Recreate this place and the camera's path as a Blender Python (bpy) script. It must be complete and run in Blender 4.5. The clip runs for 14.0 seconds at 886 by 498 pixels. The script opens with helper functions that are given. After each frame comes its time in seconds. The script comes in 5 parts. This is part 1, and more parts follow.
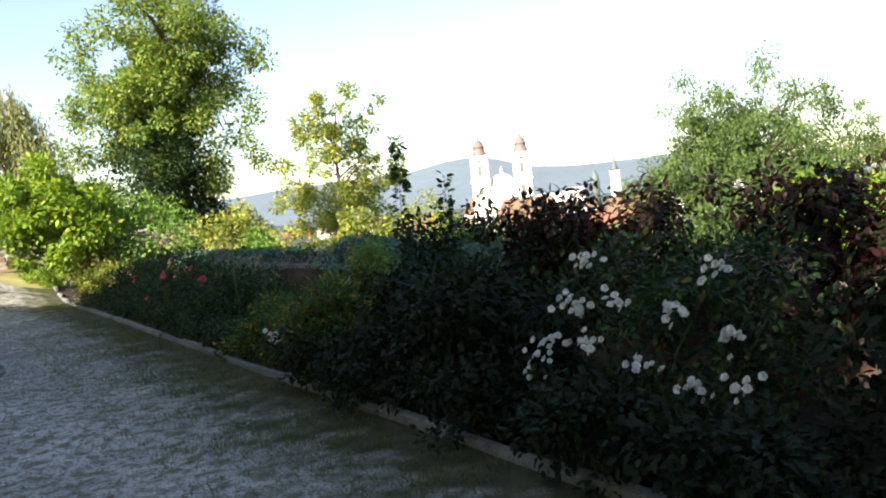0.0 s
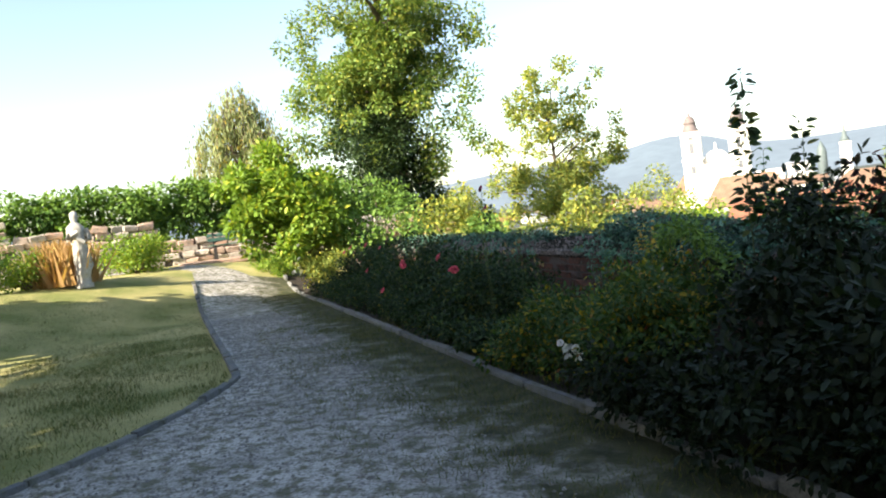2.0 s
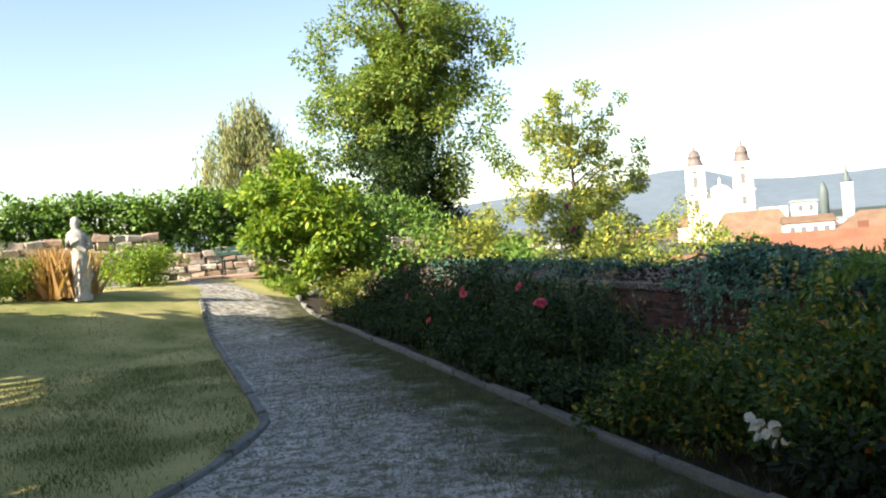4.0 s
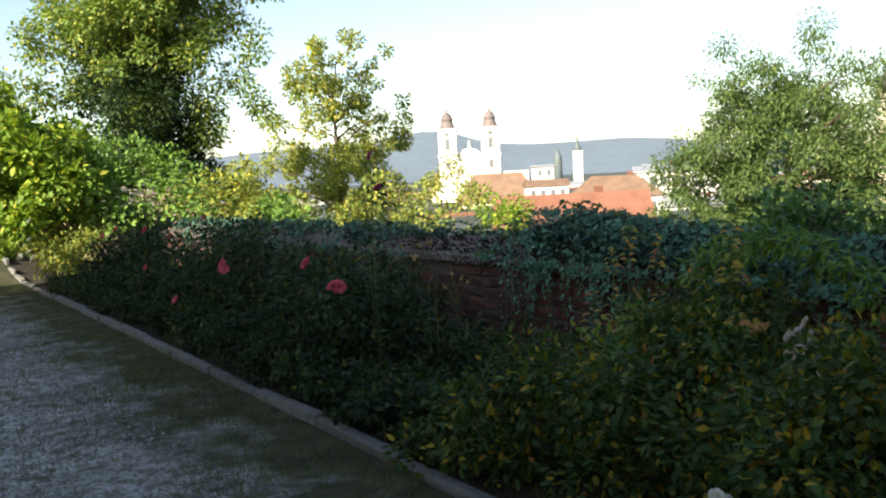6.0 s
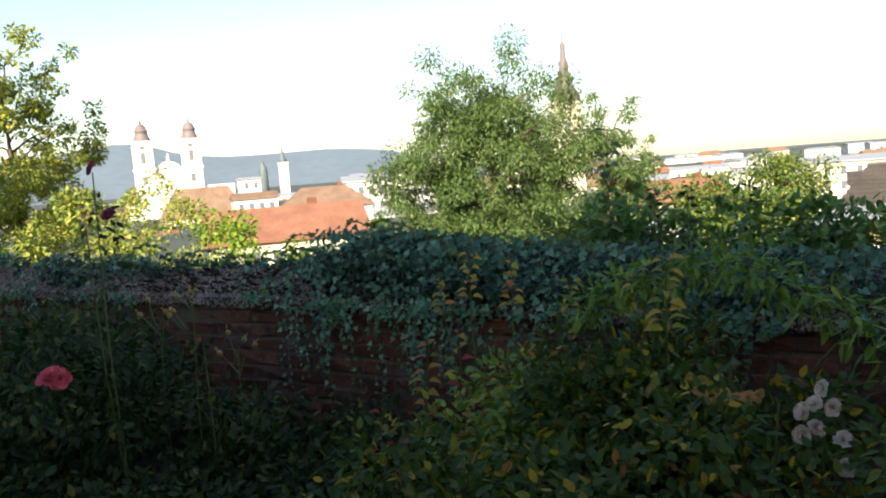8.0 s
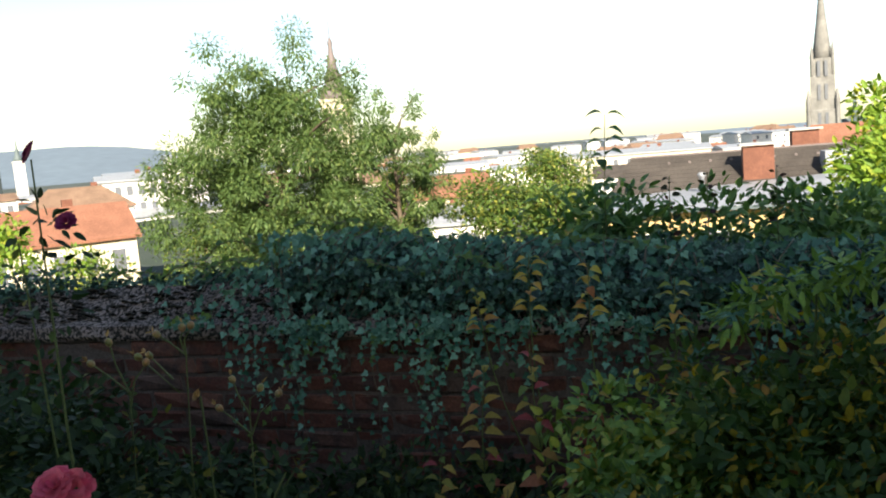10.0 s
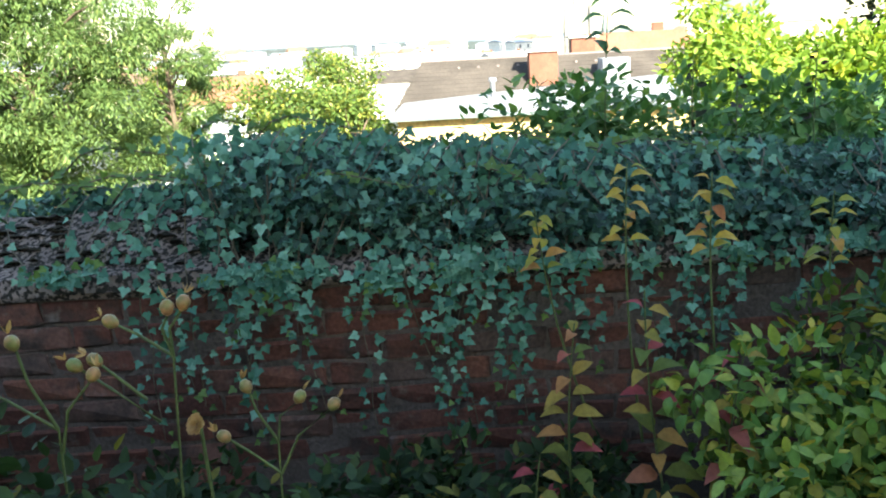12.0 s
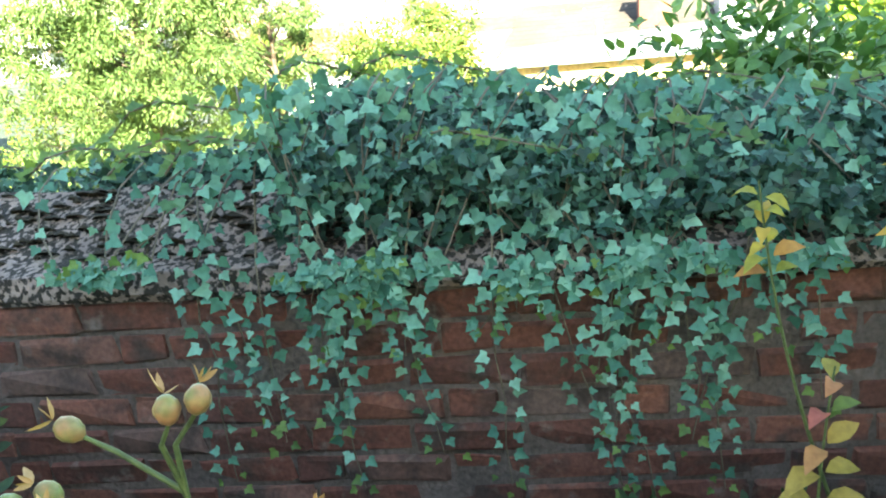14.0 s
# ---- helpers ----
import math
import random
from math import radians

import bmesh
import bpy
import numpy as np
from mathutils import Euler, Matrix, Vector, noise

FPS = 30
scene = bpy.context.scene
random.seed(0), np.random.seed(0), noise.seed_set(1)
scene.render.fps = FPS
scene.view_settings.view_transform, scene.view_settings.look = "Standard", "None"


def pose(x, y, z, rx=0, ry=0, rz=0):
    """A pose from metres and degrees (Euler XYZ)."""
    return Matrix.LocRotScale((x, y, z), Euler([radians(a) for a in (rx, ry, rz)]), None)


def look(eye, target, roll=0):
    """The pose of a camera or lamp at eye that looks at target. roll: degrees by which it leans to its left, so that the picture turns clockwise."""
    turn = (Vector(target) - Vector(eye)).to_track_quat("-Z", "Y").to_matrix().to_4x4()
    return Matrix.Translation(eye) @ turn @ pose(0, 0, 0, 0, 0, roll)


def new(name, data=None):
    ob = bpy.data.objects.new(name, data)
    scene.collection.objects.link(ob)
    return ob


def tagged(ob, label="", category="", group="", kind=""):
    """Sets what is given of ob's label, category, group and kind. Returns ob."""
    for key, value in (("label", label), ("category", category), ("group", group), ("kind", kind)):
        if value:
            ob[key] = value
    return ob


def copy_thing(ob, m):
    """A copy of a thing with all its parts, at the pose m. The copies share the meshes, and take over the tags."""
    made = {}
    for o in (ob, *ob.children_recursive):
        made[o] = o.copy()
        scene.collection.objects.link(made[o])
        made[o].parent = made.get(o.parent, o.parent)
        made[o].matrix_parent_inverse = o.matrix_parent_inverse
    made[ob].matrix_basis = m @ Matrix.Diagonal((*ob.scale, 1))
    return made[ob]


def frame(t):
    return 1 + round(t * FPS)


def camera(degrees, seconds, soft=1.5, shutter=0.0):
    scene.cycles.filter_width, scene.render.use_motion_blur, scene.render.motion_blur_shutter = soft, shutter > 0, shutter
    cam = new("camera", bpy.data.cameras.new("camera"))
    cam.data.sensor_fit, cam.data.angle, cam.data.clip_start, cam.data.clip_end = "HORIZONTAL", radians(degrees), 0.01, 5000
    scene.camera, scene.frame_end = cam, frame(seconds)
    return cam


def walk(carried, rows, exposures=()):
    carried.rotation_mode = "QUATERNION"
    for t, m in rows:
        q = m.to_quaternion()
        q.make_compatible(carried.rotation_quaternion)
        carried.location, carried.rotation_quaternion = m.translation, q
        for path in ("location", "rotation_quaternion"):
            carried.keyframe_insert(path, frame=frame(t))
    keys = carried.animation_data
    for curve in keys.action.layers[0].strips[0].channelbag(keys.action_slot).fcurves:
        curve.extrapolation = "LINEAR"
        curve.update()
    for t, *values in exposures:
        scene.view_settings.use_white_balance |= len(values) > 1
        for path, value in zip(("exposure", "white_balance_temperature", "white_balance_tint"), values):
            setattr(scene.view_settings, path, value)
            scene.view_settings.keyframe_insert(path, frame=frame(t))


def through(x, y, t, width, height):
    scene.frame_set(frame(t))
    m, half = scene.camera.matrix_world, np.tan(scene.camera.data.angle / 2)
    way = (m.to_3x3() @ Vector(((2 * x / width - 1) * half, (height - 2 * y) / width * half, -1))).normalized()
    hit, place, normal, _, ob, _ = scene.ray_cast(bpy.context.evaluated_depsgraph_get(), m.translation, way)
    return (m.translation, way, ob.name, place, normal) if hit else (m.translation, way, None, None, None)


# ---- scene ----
cam = camera(58.7, 14.0, soft=2.0)
PATH = [
    (0, (1.259, -0.924, 1.584), (1.229, 1.073, 1.479), -5.4),
    (0.5, (1.067, -0.366, 1.596), (0.888, 1.623, 1.488), -6.4),
    (1, (0.776, 0.09, 1.619), (0.641, 2.084, 1.552), -4.6),
    (1.5, (0.471, 0.62, 1.554), (0.164, 2.595, 1.493), -5.1),
    (2, (0.13, 1.113, 1.561), (-0.405, 3.038, 1.472), -7.0),
    (2.5, (-0.217, 1.421, 1.589), (-0.779, 3.341, 1.582), -5.1),
    (2.7, (-0.315, 1.549, 1.593), (-0.934, 3.45, 1.571), -6.3),
    (4.8, (-1.227, 3.091, 1.594), (-1.586, 5.058, 1.553), -3.4),
    (5, (-1.233, 3.32, 1.604), (-1.495, 5.301, 1.517), -4.2),
    (5.5, (-1.392, 3.809, 1.598), (-1.373, 5.805, 1.479), -2.9),
    (6, (-1.539, 4.207, 1.606), (-1.458, 6.197, 1.427), -2.9),
    (6.5, (-1.611, 4.632, 1.654), (-1.478, 6.624, 1.545), -4.3),
    (7, (-1.717, 5.041, 1.64), (-1.211, 6.967, 1.456), -1.6),
    (7.5, (-1.767, 5.386, 1.649), (-0.996, 7.215, 1.401), -1.5),
    (7.7, (-1.776, 5.535, 1.646), (-1.016, 7.374, 1.437), -3.6),
    (9.8, (-2.316, 7.056, 1.687), (-1.154, 8.665, 1.437), -5.2),
    (10, (-2.463, 7.146, 1.692), (-1.186, 8.665, 1.443), -4.7),
    (10.5, (-2.674, 7.455, 1.724), (-1.182, 8.751, 1.414), -3.7),
    (11, (-2.643, 7.799, 1.656), (-1.037, 8.93, 1.281), -7.2),
    (11.5, (-2.536, 8.159, 1.653), (-0.924, 9.243, 1.178), -5.7),
    (12, (-2.312, 8.618, 1.613), (-0.707, 9.693, 1.095), -3.2),
    (12.5, (-2.125, 8.919, 1.589), (-0.547, 10.006, 1.018), -2.8),
    (13, (-1.83, 9.103, 1.547), (-0.297, 10.252, 0.973), -4.9),
    (13.5, (-1.728, 9.201, 1.492), (-0.262, 10.409, 0.864), -5.4),
    (14, (-1.752, 9.179, 1.512), (-0.329, 10.44, 0.892), -5.4),
]
walk(cam, [(t, look(eye, target, roll)) for t, eye, target, roll in PATH],
     exposures=[(0, 1.85, 7300, 10), (2.6, 2.05, 7300, 10), (5.0, 1.60, 7300, 10), (7.5, 1.55, 7300, 10), (10.6, 1.55, 7100, 8), (11.4, 2.30, 6900, 4), (12.2, 2.95, 6900, 3), (13.2, 3.70, 7100, 0), (14.0, 3.95, 7400, -1)])

# ---- light ----
SUN_FROM, SUN_UP = 215.0, 29.0  # compass bearing of the sun from +y, and its height, degrees
world = bpy.data.worlds.new("sky")
scene.world = world
world.use_nodes = True
wn = world.node_tree.nodes
sky = wn.new("ShaderNodeTexSky")
sky.sky_type, sky.sun_disc = "NISHITA", False
sky.sun_elevation, sky.sun_rotation = radians(SUN_UP), radians(SUN_FROM)
sky.air_density, sky.dust_density, sky.ozone_density = 1.0, 0.8, 1.0
wn["Background"].inputs["Strength"].default_value = 0.090
world.node_tree.links.new(sky.outputs["Color"], wn["Background"].inputs["Color"])
sun = new("sun", bpy.data.lights.new("sun", "SUN"))
sun.data.energy, sun.data.angle, sun.data.color = 5.0, radians(0.5), (1.0, 0.94, 0.84)
sb, se = radians(SUN_FROM), radians(SUN_UP)
sun.matrix_world = look((0, 0, 60), (-math.sin(sb) * math.cos(se), -math.cos(sb) * math.cos(se), 60 - math.sin(se)))

# ---- plan: s runs along the terrace wall, d from its garden face towards the valley ----
W0, DS, DN = Vector((-0.40, 10.55)), Vector((-0.555, 0.832)), Vector((0.832, 0.555))
YAW = math.degrees(math.atan2(DS.y, DS.x))


def P(s, d, z=0.0):
    return Vector((W0.x + DS.x * s + DN.x * d, W0.y + DS.y * s + DN.y * d, z))


def SD(x, y):
    return (x - W0.x) * DS.x + (y - W0.y) * DS.y, (x - W0.x) * DN.x + (y - W0.y) * DN.y


def along(s, d, z=0.0, turn=0.0):
    """Pose with x along the wall and y towards the garden side."""
    p = P(s, d, z)
    return pose(p.x, p.y, p.z, 0, 0, YAW + turn)


def smooth(a):
    a = min(1.0, max(0.0, a))
    return a * a * (3 - 2 * a)


def ground_z(x, y):
    s, d = SD(x, y)
    z = 0.95 * smooth((s + 1.1 * (-d - 4.5) - 9.0) / 7.5)
    if d > 0.2:
        z += (-6.0 - z) * smooth((d - 0.2) / 9.0)
        z += -8.0 * smooth((d - 8.0) / 40.0)
    if s > 26:
        z = z + (-6 - z) * smooth((s - 26) / 30.0)
    return z + 0.02 * noise.noise(Vector((x * 0.6, y * 0.6, 0)))


# ---- materials ----
def material(name, build, bump=None, rough=0.85, metal=0.0, spec=0.3):
    """build(nodes, links) returns the colour socket; bump: (scale, strength, distance)."""
    m = bpy.data.materials.new(name)
    m.use_nodes = True
    nodes, links = m.node_tree.nodes, m.node_tree.links
    b = nodes["Principled BSDF"]
    b.inputs["Roughness"].default_value, b.inputs["Metallic"].default_value = rough, metal
    b.inputs["Specular IOR Level"].default_value = spec
    links.new(build(nodes, links), b.inputs["Base Color"])
    if bump:
        n = nodes.new("ShaderNodeTexNoise")
        n.inputs["Scale"].default_value, n.inputs["Detail"].default_value = bump[0], 8
        links.new(place(nodes), n.inputs["Vector"])
        k = nodes.new("ShaderNodeBump")
        k.inputs["Strength"].default_value, k.inputs["Distance"].default_value = bump[1], bump[2]
        links.new(n.outputs["Fac"], k.inputs["Height"])
        links.new(k.outputs["Normal"], b.inputs["Normal"])
    return m


def place(nodes):
    return nodes.new("ShaderNodeNewGeometry").outputs["Position"]


def ramp(nodes, links, fac, stops):
    r = nodes.new("ShaderNodeValToRGB")
    e = r.color_ramp.elements
    e[0].position, e[0].color = stops[0][0], (*stops[0][1], 1)
    e[1].position, e[1].color = stops[-1][0], (*stops[-1][1], 1)
    for p, c in stops[1:-1]:
        e.new(p).color = (*c, 1)
    links.new(fac, r.inputs["Fac"])
    return r.outputs["Color"]


def noisy(nodes, links, scale, detail=6):
    n = nodes.new("ShaderNodeTexNoise")
    n.inputs["Scale"].default_value, n.inputs["Detail"].default_value = scale, detail
    links.new(place(nodes), n.inputs["Vector"])
    return n.outputs["Fac"]


def mix(nodes, links, fac, a, b, mode="MIX"):
    m = nodes.new("ShaderNodeMix")
    m.data_type, m.blend_type = "RGBA", mode
    for socket, v in ((m.inputs[0], fac), (m.inputs[6], a), (m.inputs[7], b)):
        if isinstance(v, (int, float)):
            socket.default_value = v
        elif isinstance(v, tuple):
            socket.default_value = (*v, 1)
        else:
            links.new(v, socket)
    return m.outputs[2]


def two_tone(c0, c1, big=1.5, fine=40.0):
    def build(nodes, links):
        a = ramp(nodes, links, noisy(nodes, links, big), [(0.35, c0), (0.65, c1)])
        g = ramp(nodes, links, noisy(nodes, links, fine), [(0.3, (0.62,) * 3), (0.7, (1.0,) * 3)])
        return mix(nodes, links, 1.0, a, g, "MULTIPLY")
    return build


def plain(name, c, rough=0.8, metal=0.0, vary=0.25, big=1.5, fine=40.0, bump=None):
    return material(name, two_tone(tuple(v * (1 - vary) for v in c), c, big, fine), bump, rough, metal)


def leaf_material(name, stops, through=0.35, rough=0.55, spec=0.25):
    m = bpy.data.materials.new(name)
    m.use_nodes = True
    nodes, links = m.node_tree.nodes, m.node_tree.links
    b, out = nodes["Principled BSDF"], nodes["Material Output"]
    rnd = nodes.new("ShaderNodeNewGeometry").outputs["Random Per Island"]
    add = nodes.new("ShaderNodeMath")
    links.new(rnd, add.inputs[0])
    links.new(nodes.new("ShaderNodeObjectInfo").outputs["Random"], add.inputs[1])
    fract = nodes.new("ShaderNodeMath")
    fract.operation = "FRACT"
    links.new(add.outputs[0], fract.inputs[0])
    col = ramp(nodes, links, fract.outputs[0], stops)
    n = noisy(nodes, links, 60.0, 3)
    col = mix(nodes, links, 1.0, col, ramp(nodes, links, n, [(0.3, (0.7,) * 3), (0.7, (1.0,) * 3)]), "MULTIPLY")
    links.new(col, b.inputs["Base Color"])
    b.inputs["Roughness"].default_value, b.inputs["Specular IOR Level"].default_value = rough, spec
    t = nodes.new("ShaderNodeBsdfTranslucent")
    warm = mix(nodes, links, 1.0, col, (1.0, 1.0, 0.45), "MULTIPLY")
    links.new(warm, t.inputs["Color"])
    s = nodes.new("ShaderNodeMixShader")
    s.inputs[0].default_value = through
    links.new(b.outputs[0], s.inputs[1])
    links.new(t.outputs[0], s.inputs[2])
    links.new(s.outputs[0], out.inputs["Surface"])
    return m


def object_varied(name, stops, dirt, bump, rough=0.9, stain=(0.17, 0.155, 0.14)):
    """A piece's own colour by its object's random number, dirtied by noise."""
    def build(nodes, links):
        info = nodes.new("ShaderNodeObjectInfo").outputs["Random"]
        isl = nodes.new("ShaderNodeNewGeometry").outputs["Random Per Island"]
        add = nodes.new("ShaderNodeMath")
        add.operation = "FRACT"
        plus = nodes.new("ShaderNodeMath")
        links.new(info, plus.inputs[0])
        links.new(isl, plus.inputs[1])
        links.new(plus.outputs[0], add.inputs[0])
        c = ramp(nodes, links, add.outputs[0], stops)
        c = mix(nodes, links, ramp(nodes, links, noisy(nodes, links, 9.0), [(0.5, (0, 0, 0)), (0.68, (1, 1, 1))]), c, dirt)
        c = mix(nodes, links, ramp(nodes, links, noisy(nodes, links, 15.0, 9), [(0.60, (0, 0, 0)), (0.74, (0.7, 0.7, 0.7))]), c, stain)
        return mix(nodes, links, 1.0, c, ramp(nodes, links, noisy(nodes, links, 70.0), [(0.3, (0.6,) * 3), (0.7, (1.0,) * 3)]), "MULTIPLY")
    return material(name, build, bump, rough)


M_IVY = leaf_material("ivy_leaf", [(0, (0.009, 0.033, 0.024)), (0.45, (0.026, 0.078, 0.055)), (0.8, (0.055, 0.147, 0.106)), (1, (0.129, 0.267, 0.198))], 0.15, 0.5, 0.28)
M_IVY_TRAIL = leaf_material("ivy_leaf_pale", [(0, (0.030, 0.115, 0.080)), (0.6, (0.075, 0.215, 0.150)), (1, (0.165, 0.350, 0.260))], 0.18, 0.5, 0.28)
M_IVYBUSH = leaf_material("bush_leaf", [(0, (0.048, 0.128, 0.040)), (0.7, (0.112, 0.240, 0.072)), (1, (0.224, 0.352, 0.096))], 0.3, 0.45, 0.35)
M_IVY_SUN = leaf_material("ivy_leaf_young_sunlit", [(0, (0.05, 0.12, 0.04)), (1, (0.14, 0.24, 0.06))], 0.35, 0.45)
M_ROSE = leaf_material("rose_leaf", [(0, (0.015, 0.037, 0.014)), (0.7, (0.031, 0.064, 0.025)), (0.93, (0.075, 0.128, 0.043)), (1, (0.213, 0.181, 0.031))])
# near-black greens carry part of the bed's shade in the leaf colour
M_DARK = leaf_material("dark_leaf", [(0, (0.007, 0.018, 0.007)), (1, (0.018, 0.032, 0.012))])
M_CREEPER = leaf_material("creeper_leaf", [(0, (0.022, 0.008, 0.008)), (0.45, (0.032, 0.010, 0.010)), (0.55, (0.013, 0.022, 0.008)), (0.95, (0.022, 0.030, 0.010)), (1, (0.070, 0.008, 0.008))])
M_YSHRUB = leaf_material("yellowing_leaf", [(0, (0.032, 0.080, 0.024)), (0.6, (0.060, 0.121, 0.029)), (0.84, (0.112, 0.153, 0.024)), (0.9, (0.337, 0.288, 0.032)), (0.97, (0.401, 0.288, 0.024)), (1, (0.281, 0.094, 0.041))])
M_YGREEN = leaf_material("yellow_green_leaf", [(0, (0.108, 0.228, 0.060)), (0.6, (0.204, 0.348, 0.072)), (0.85, (0.360, 0.408, 0.072)), (1, (0.624, 0.504, 0.084))], 0.35, 0.45, 0.35)
M_REDSHOOT = leaf_material("reddening_leaf", [(0, (0.10, 0.17, 0.04)), (0.35, (0.28, 0.24, 0.05)), (0.6, (0.40, 0.26, 0.06)), (0.8, (0.38, 0.09, 0.09)), (1, (0.30, 0.05, 0.06))])
M_YTIP = leaf_material("yellow_leaf", [(0, (0.16, 0.22, 0.04)), (0.5, (0.45, 0.38, 0.06)), (0.9, (0.5, 0.3, 0.06)), (1, (0.35, 0.12, 0.05))])
M_TREE = leaf_material("tree_leaf", [(0, (0.067, 0.123, 0.028)), (0.7, (0.123, 0.190, 0.039)), (1, (0.291, 0.291, 0.056))], 0.3)
M_TREETALL = leaf_material("tall_tree_leaf", [(0, (0.098, 0.176, 0.042)), (0.7, (0.195, 0.293, 0.062)), (1, (0.429, 0.429, 0.085))], 0.35)
M_TREEDARK = leaf_material("ivy_and_shaded_crown_leaf", [(0, (0.014, 0.035, 0.011)), (1, (0.035, 0.064, 0.017))], 0.15)
M_ASH = leaf_material("light_tree_leaf", [(0, (0.168, 0.238, 0.056)), (0.7, (0.308, 0.364, 0.084)), (1, (0.588, 0.504, 0.084))], 0.35)
M_LARCH = leaf_material("feathery_leaf", [(0, (0.063, 0.116, 0.037)), (0.8, (0.127, 0.201, 0.059)), (1, (0.201, 0.254, 0.074))], 0.35)
M_WILLOW = leaf_material("weeping_leaf", [(0, (0.182, 0.224, 0.098)), (0.9, (0.308, 0.350, 0.154)), (1, (0.630, 0.462, 0.084))], 0.35)
M_HAZEL = leaf_material("bright_leaf", [(0, (0.131, 0.238, 0.036)), (0.8, (0.238, 0.369, 0.048)), (1, (0.452, 0.452, 0.060))], 0.4)
M_HEDGE = leaf_material("hedge_leaf", [(0, (0.084, 0.185, 0.042)), (1, (0.218, 0.353, 0.067))], 0.3)
M_GRASS = leaf_material("grass_blade", [(0, (0.053, 0.083, 0.018)), (0.6, (0.098, 0.121, 0.030)), (1, (0.227, 0.197, 0.076))], 0.3)
M_DRYGRASS = leaf_material("dry_grass_blade", [(0, (0.42, 0.24, 0.10)), (1, (0.55, 0.36, 0.16))], 0.3)
M_WHITEPETAL = leaf_material("white_petal", [(0, (0.72, 0.72, 0.76)), (1, (0.85, 0.85, 0.86))], 0.25)
M_PINKPETAL = leaf_material("pink_petal", [(0, (0.65, 0.08, 0.16)), (1, (0.80, 0.18, 0.26))], 0.25)
M_PURPLEPETAL = leaf_material("purple_petal", [(0, (0.22, 0.02, 0.10)), (1, (0.32, 0.04, 0.15))], 0.2)
M_FADEDPETAL = leaf_material("faded_petal", [(0, (0.60, 0.55, 0.50)), (0.6, (0.72, 0.66, 0.72)), (1, (0.45, 0.33, 0.16))], 0.2)
M_BARK = plain("bark", (0.16, 0.12, 0.085), 0.95, big=6, fine=50, bump=(45, 0.7, 0.02))
M_STEM = plain("green_stem", (0.104, 0.143, 0.046), 0.6, big=12, fine=90)
M_VINE = plain("vine_stem", (0.121, 0.105, 0.072), 0.8, big=12, fine=90)
M_HIP = material("rose_hip", two_tone((0.17, 0.21, 0.06), (0.40, 0.20, 0.09), 30, 90), None, 0.4)


def lawn_colour(nodes, links):
    a = ramp(nodes, links, noisy(nodes, links, 0.7), [(0.35, (0.19, 0.21, 0.06)), (0.65, (0.46, 0.40, 0.17))])
    f = ramp(nodes, links, noisy(nodes, links, 35.0), [(0.3, (0.66,) * 3), (0.7, (1.0,) * 3)])
    near = mix(nodes, links, 1.0, a, f, "MULTIPLY")
    # beyond the garden: woods and built-over ground
    far = nodes.new("ShaderNodeVectorMath")
    far.operation = "LENGTH"
    links.new(place(nodes), far.inputs[0])
    away = nodes.new("ShaderNodeMapRange")
    away.inputs["From Min"].default_value, away.inputs["From Max"].default_value = 38.0, 70.0
    links.new(far.outputs["Value"], away.inputs["Value"])
    town = ramp(nodes, links, noisy(nodes, links, 0.03), [(0.4, (0.035, 0.05, 0.035)), (0.62, (0.07, 0.075, 0.075))])
    return mix(nodes, links, away.outputs["Result"], near, town)


def gravel_colour(nodes, links):
    v = nodes.new("ShaderNodeTexVoronoi")
    v.inputs["Scale"].default_value = 42.0
    links.new(place(nodes), v.inputs["Vector"])
    g = ramp(nodes, links, v.outputs["Distance"], [(0.0, (0.66, 0.63, 0.585)), (0.55, (0.47, 0.445, 0.41)), (0.9, (0.14, 0.125, 0.105))])
    w = ramp(nodes, links, noisy(nodes, links, 1.3, 9), [(0.35, (0.62,) * 3), (0.65, (1.0,) * 3)])
    g = mix(nodes, links, 1.0, g, w, "MULTIPLY")
    weeds = ramp(nodes, links, noisy(nodes, links, 8.0, 12), [(0.46, (0, 0, 0)), (0.62, (0.8,) * 3)])
    g = mix(nodes, links, weeds, g, (0.095, 0.092, 0.045))
    # the gravel thins out into mossy earth towards the kerb
    across = nodes.new("ShaderNodeVectorMath")
    across.operation = "DOT_PRODUCT"
    links.new(place(nodes), across.inputs[0])
    across.inputs[1].default_value = (0.832, 0.555, 0.0)
    shift = nodes.new("ShaderNodeMath")
    shift.operation = "MULTIPLY_ADD"
    links.new(noisy(nodes, links, 2.6, 10), shift.inputs[0])
    shift.inputs[1].default_value = 2.8
    links.new(across.outputs["Value"], shift.inputs[2])
    edge = nodes.new("ShaderNodeMapRange")
    edge.inputs["From Min"].default_value, edge.inputs["From Max"].default_value = 3.40, 4.30
    links.new(shift.outputs[0], edge.inputs["Value"])
    earth = ramp(nodes, links, noisy(nodes, links, 5.0, 9), [(0.35, (0.030, 0.034, 0.014)), (0.65, (0.075, 0.076, 0.036))])
    return mix(nodes, links, edge.outputs["Result"], g, earth)


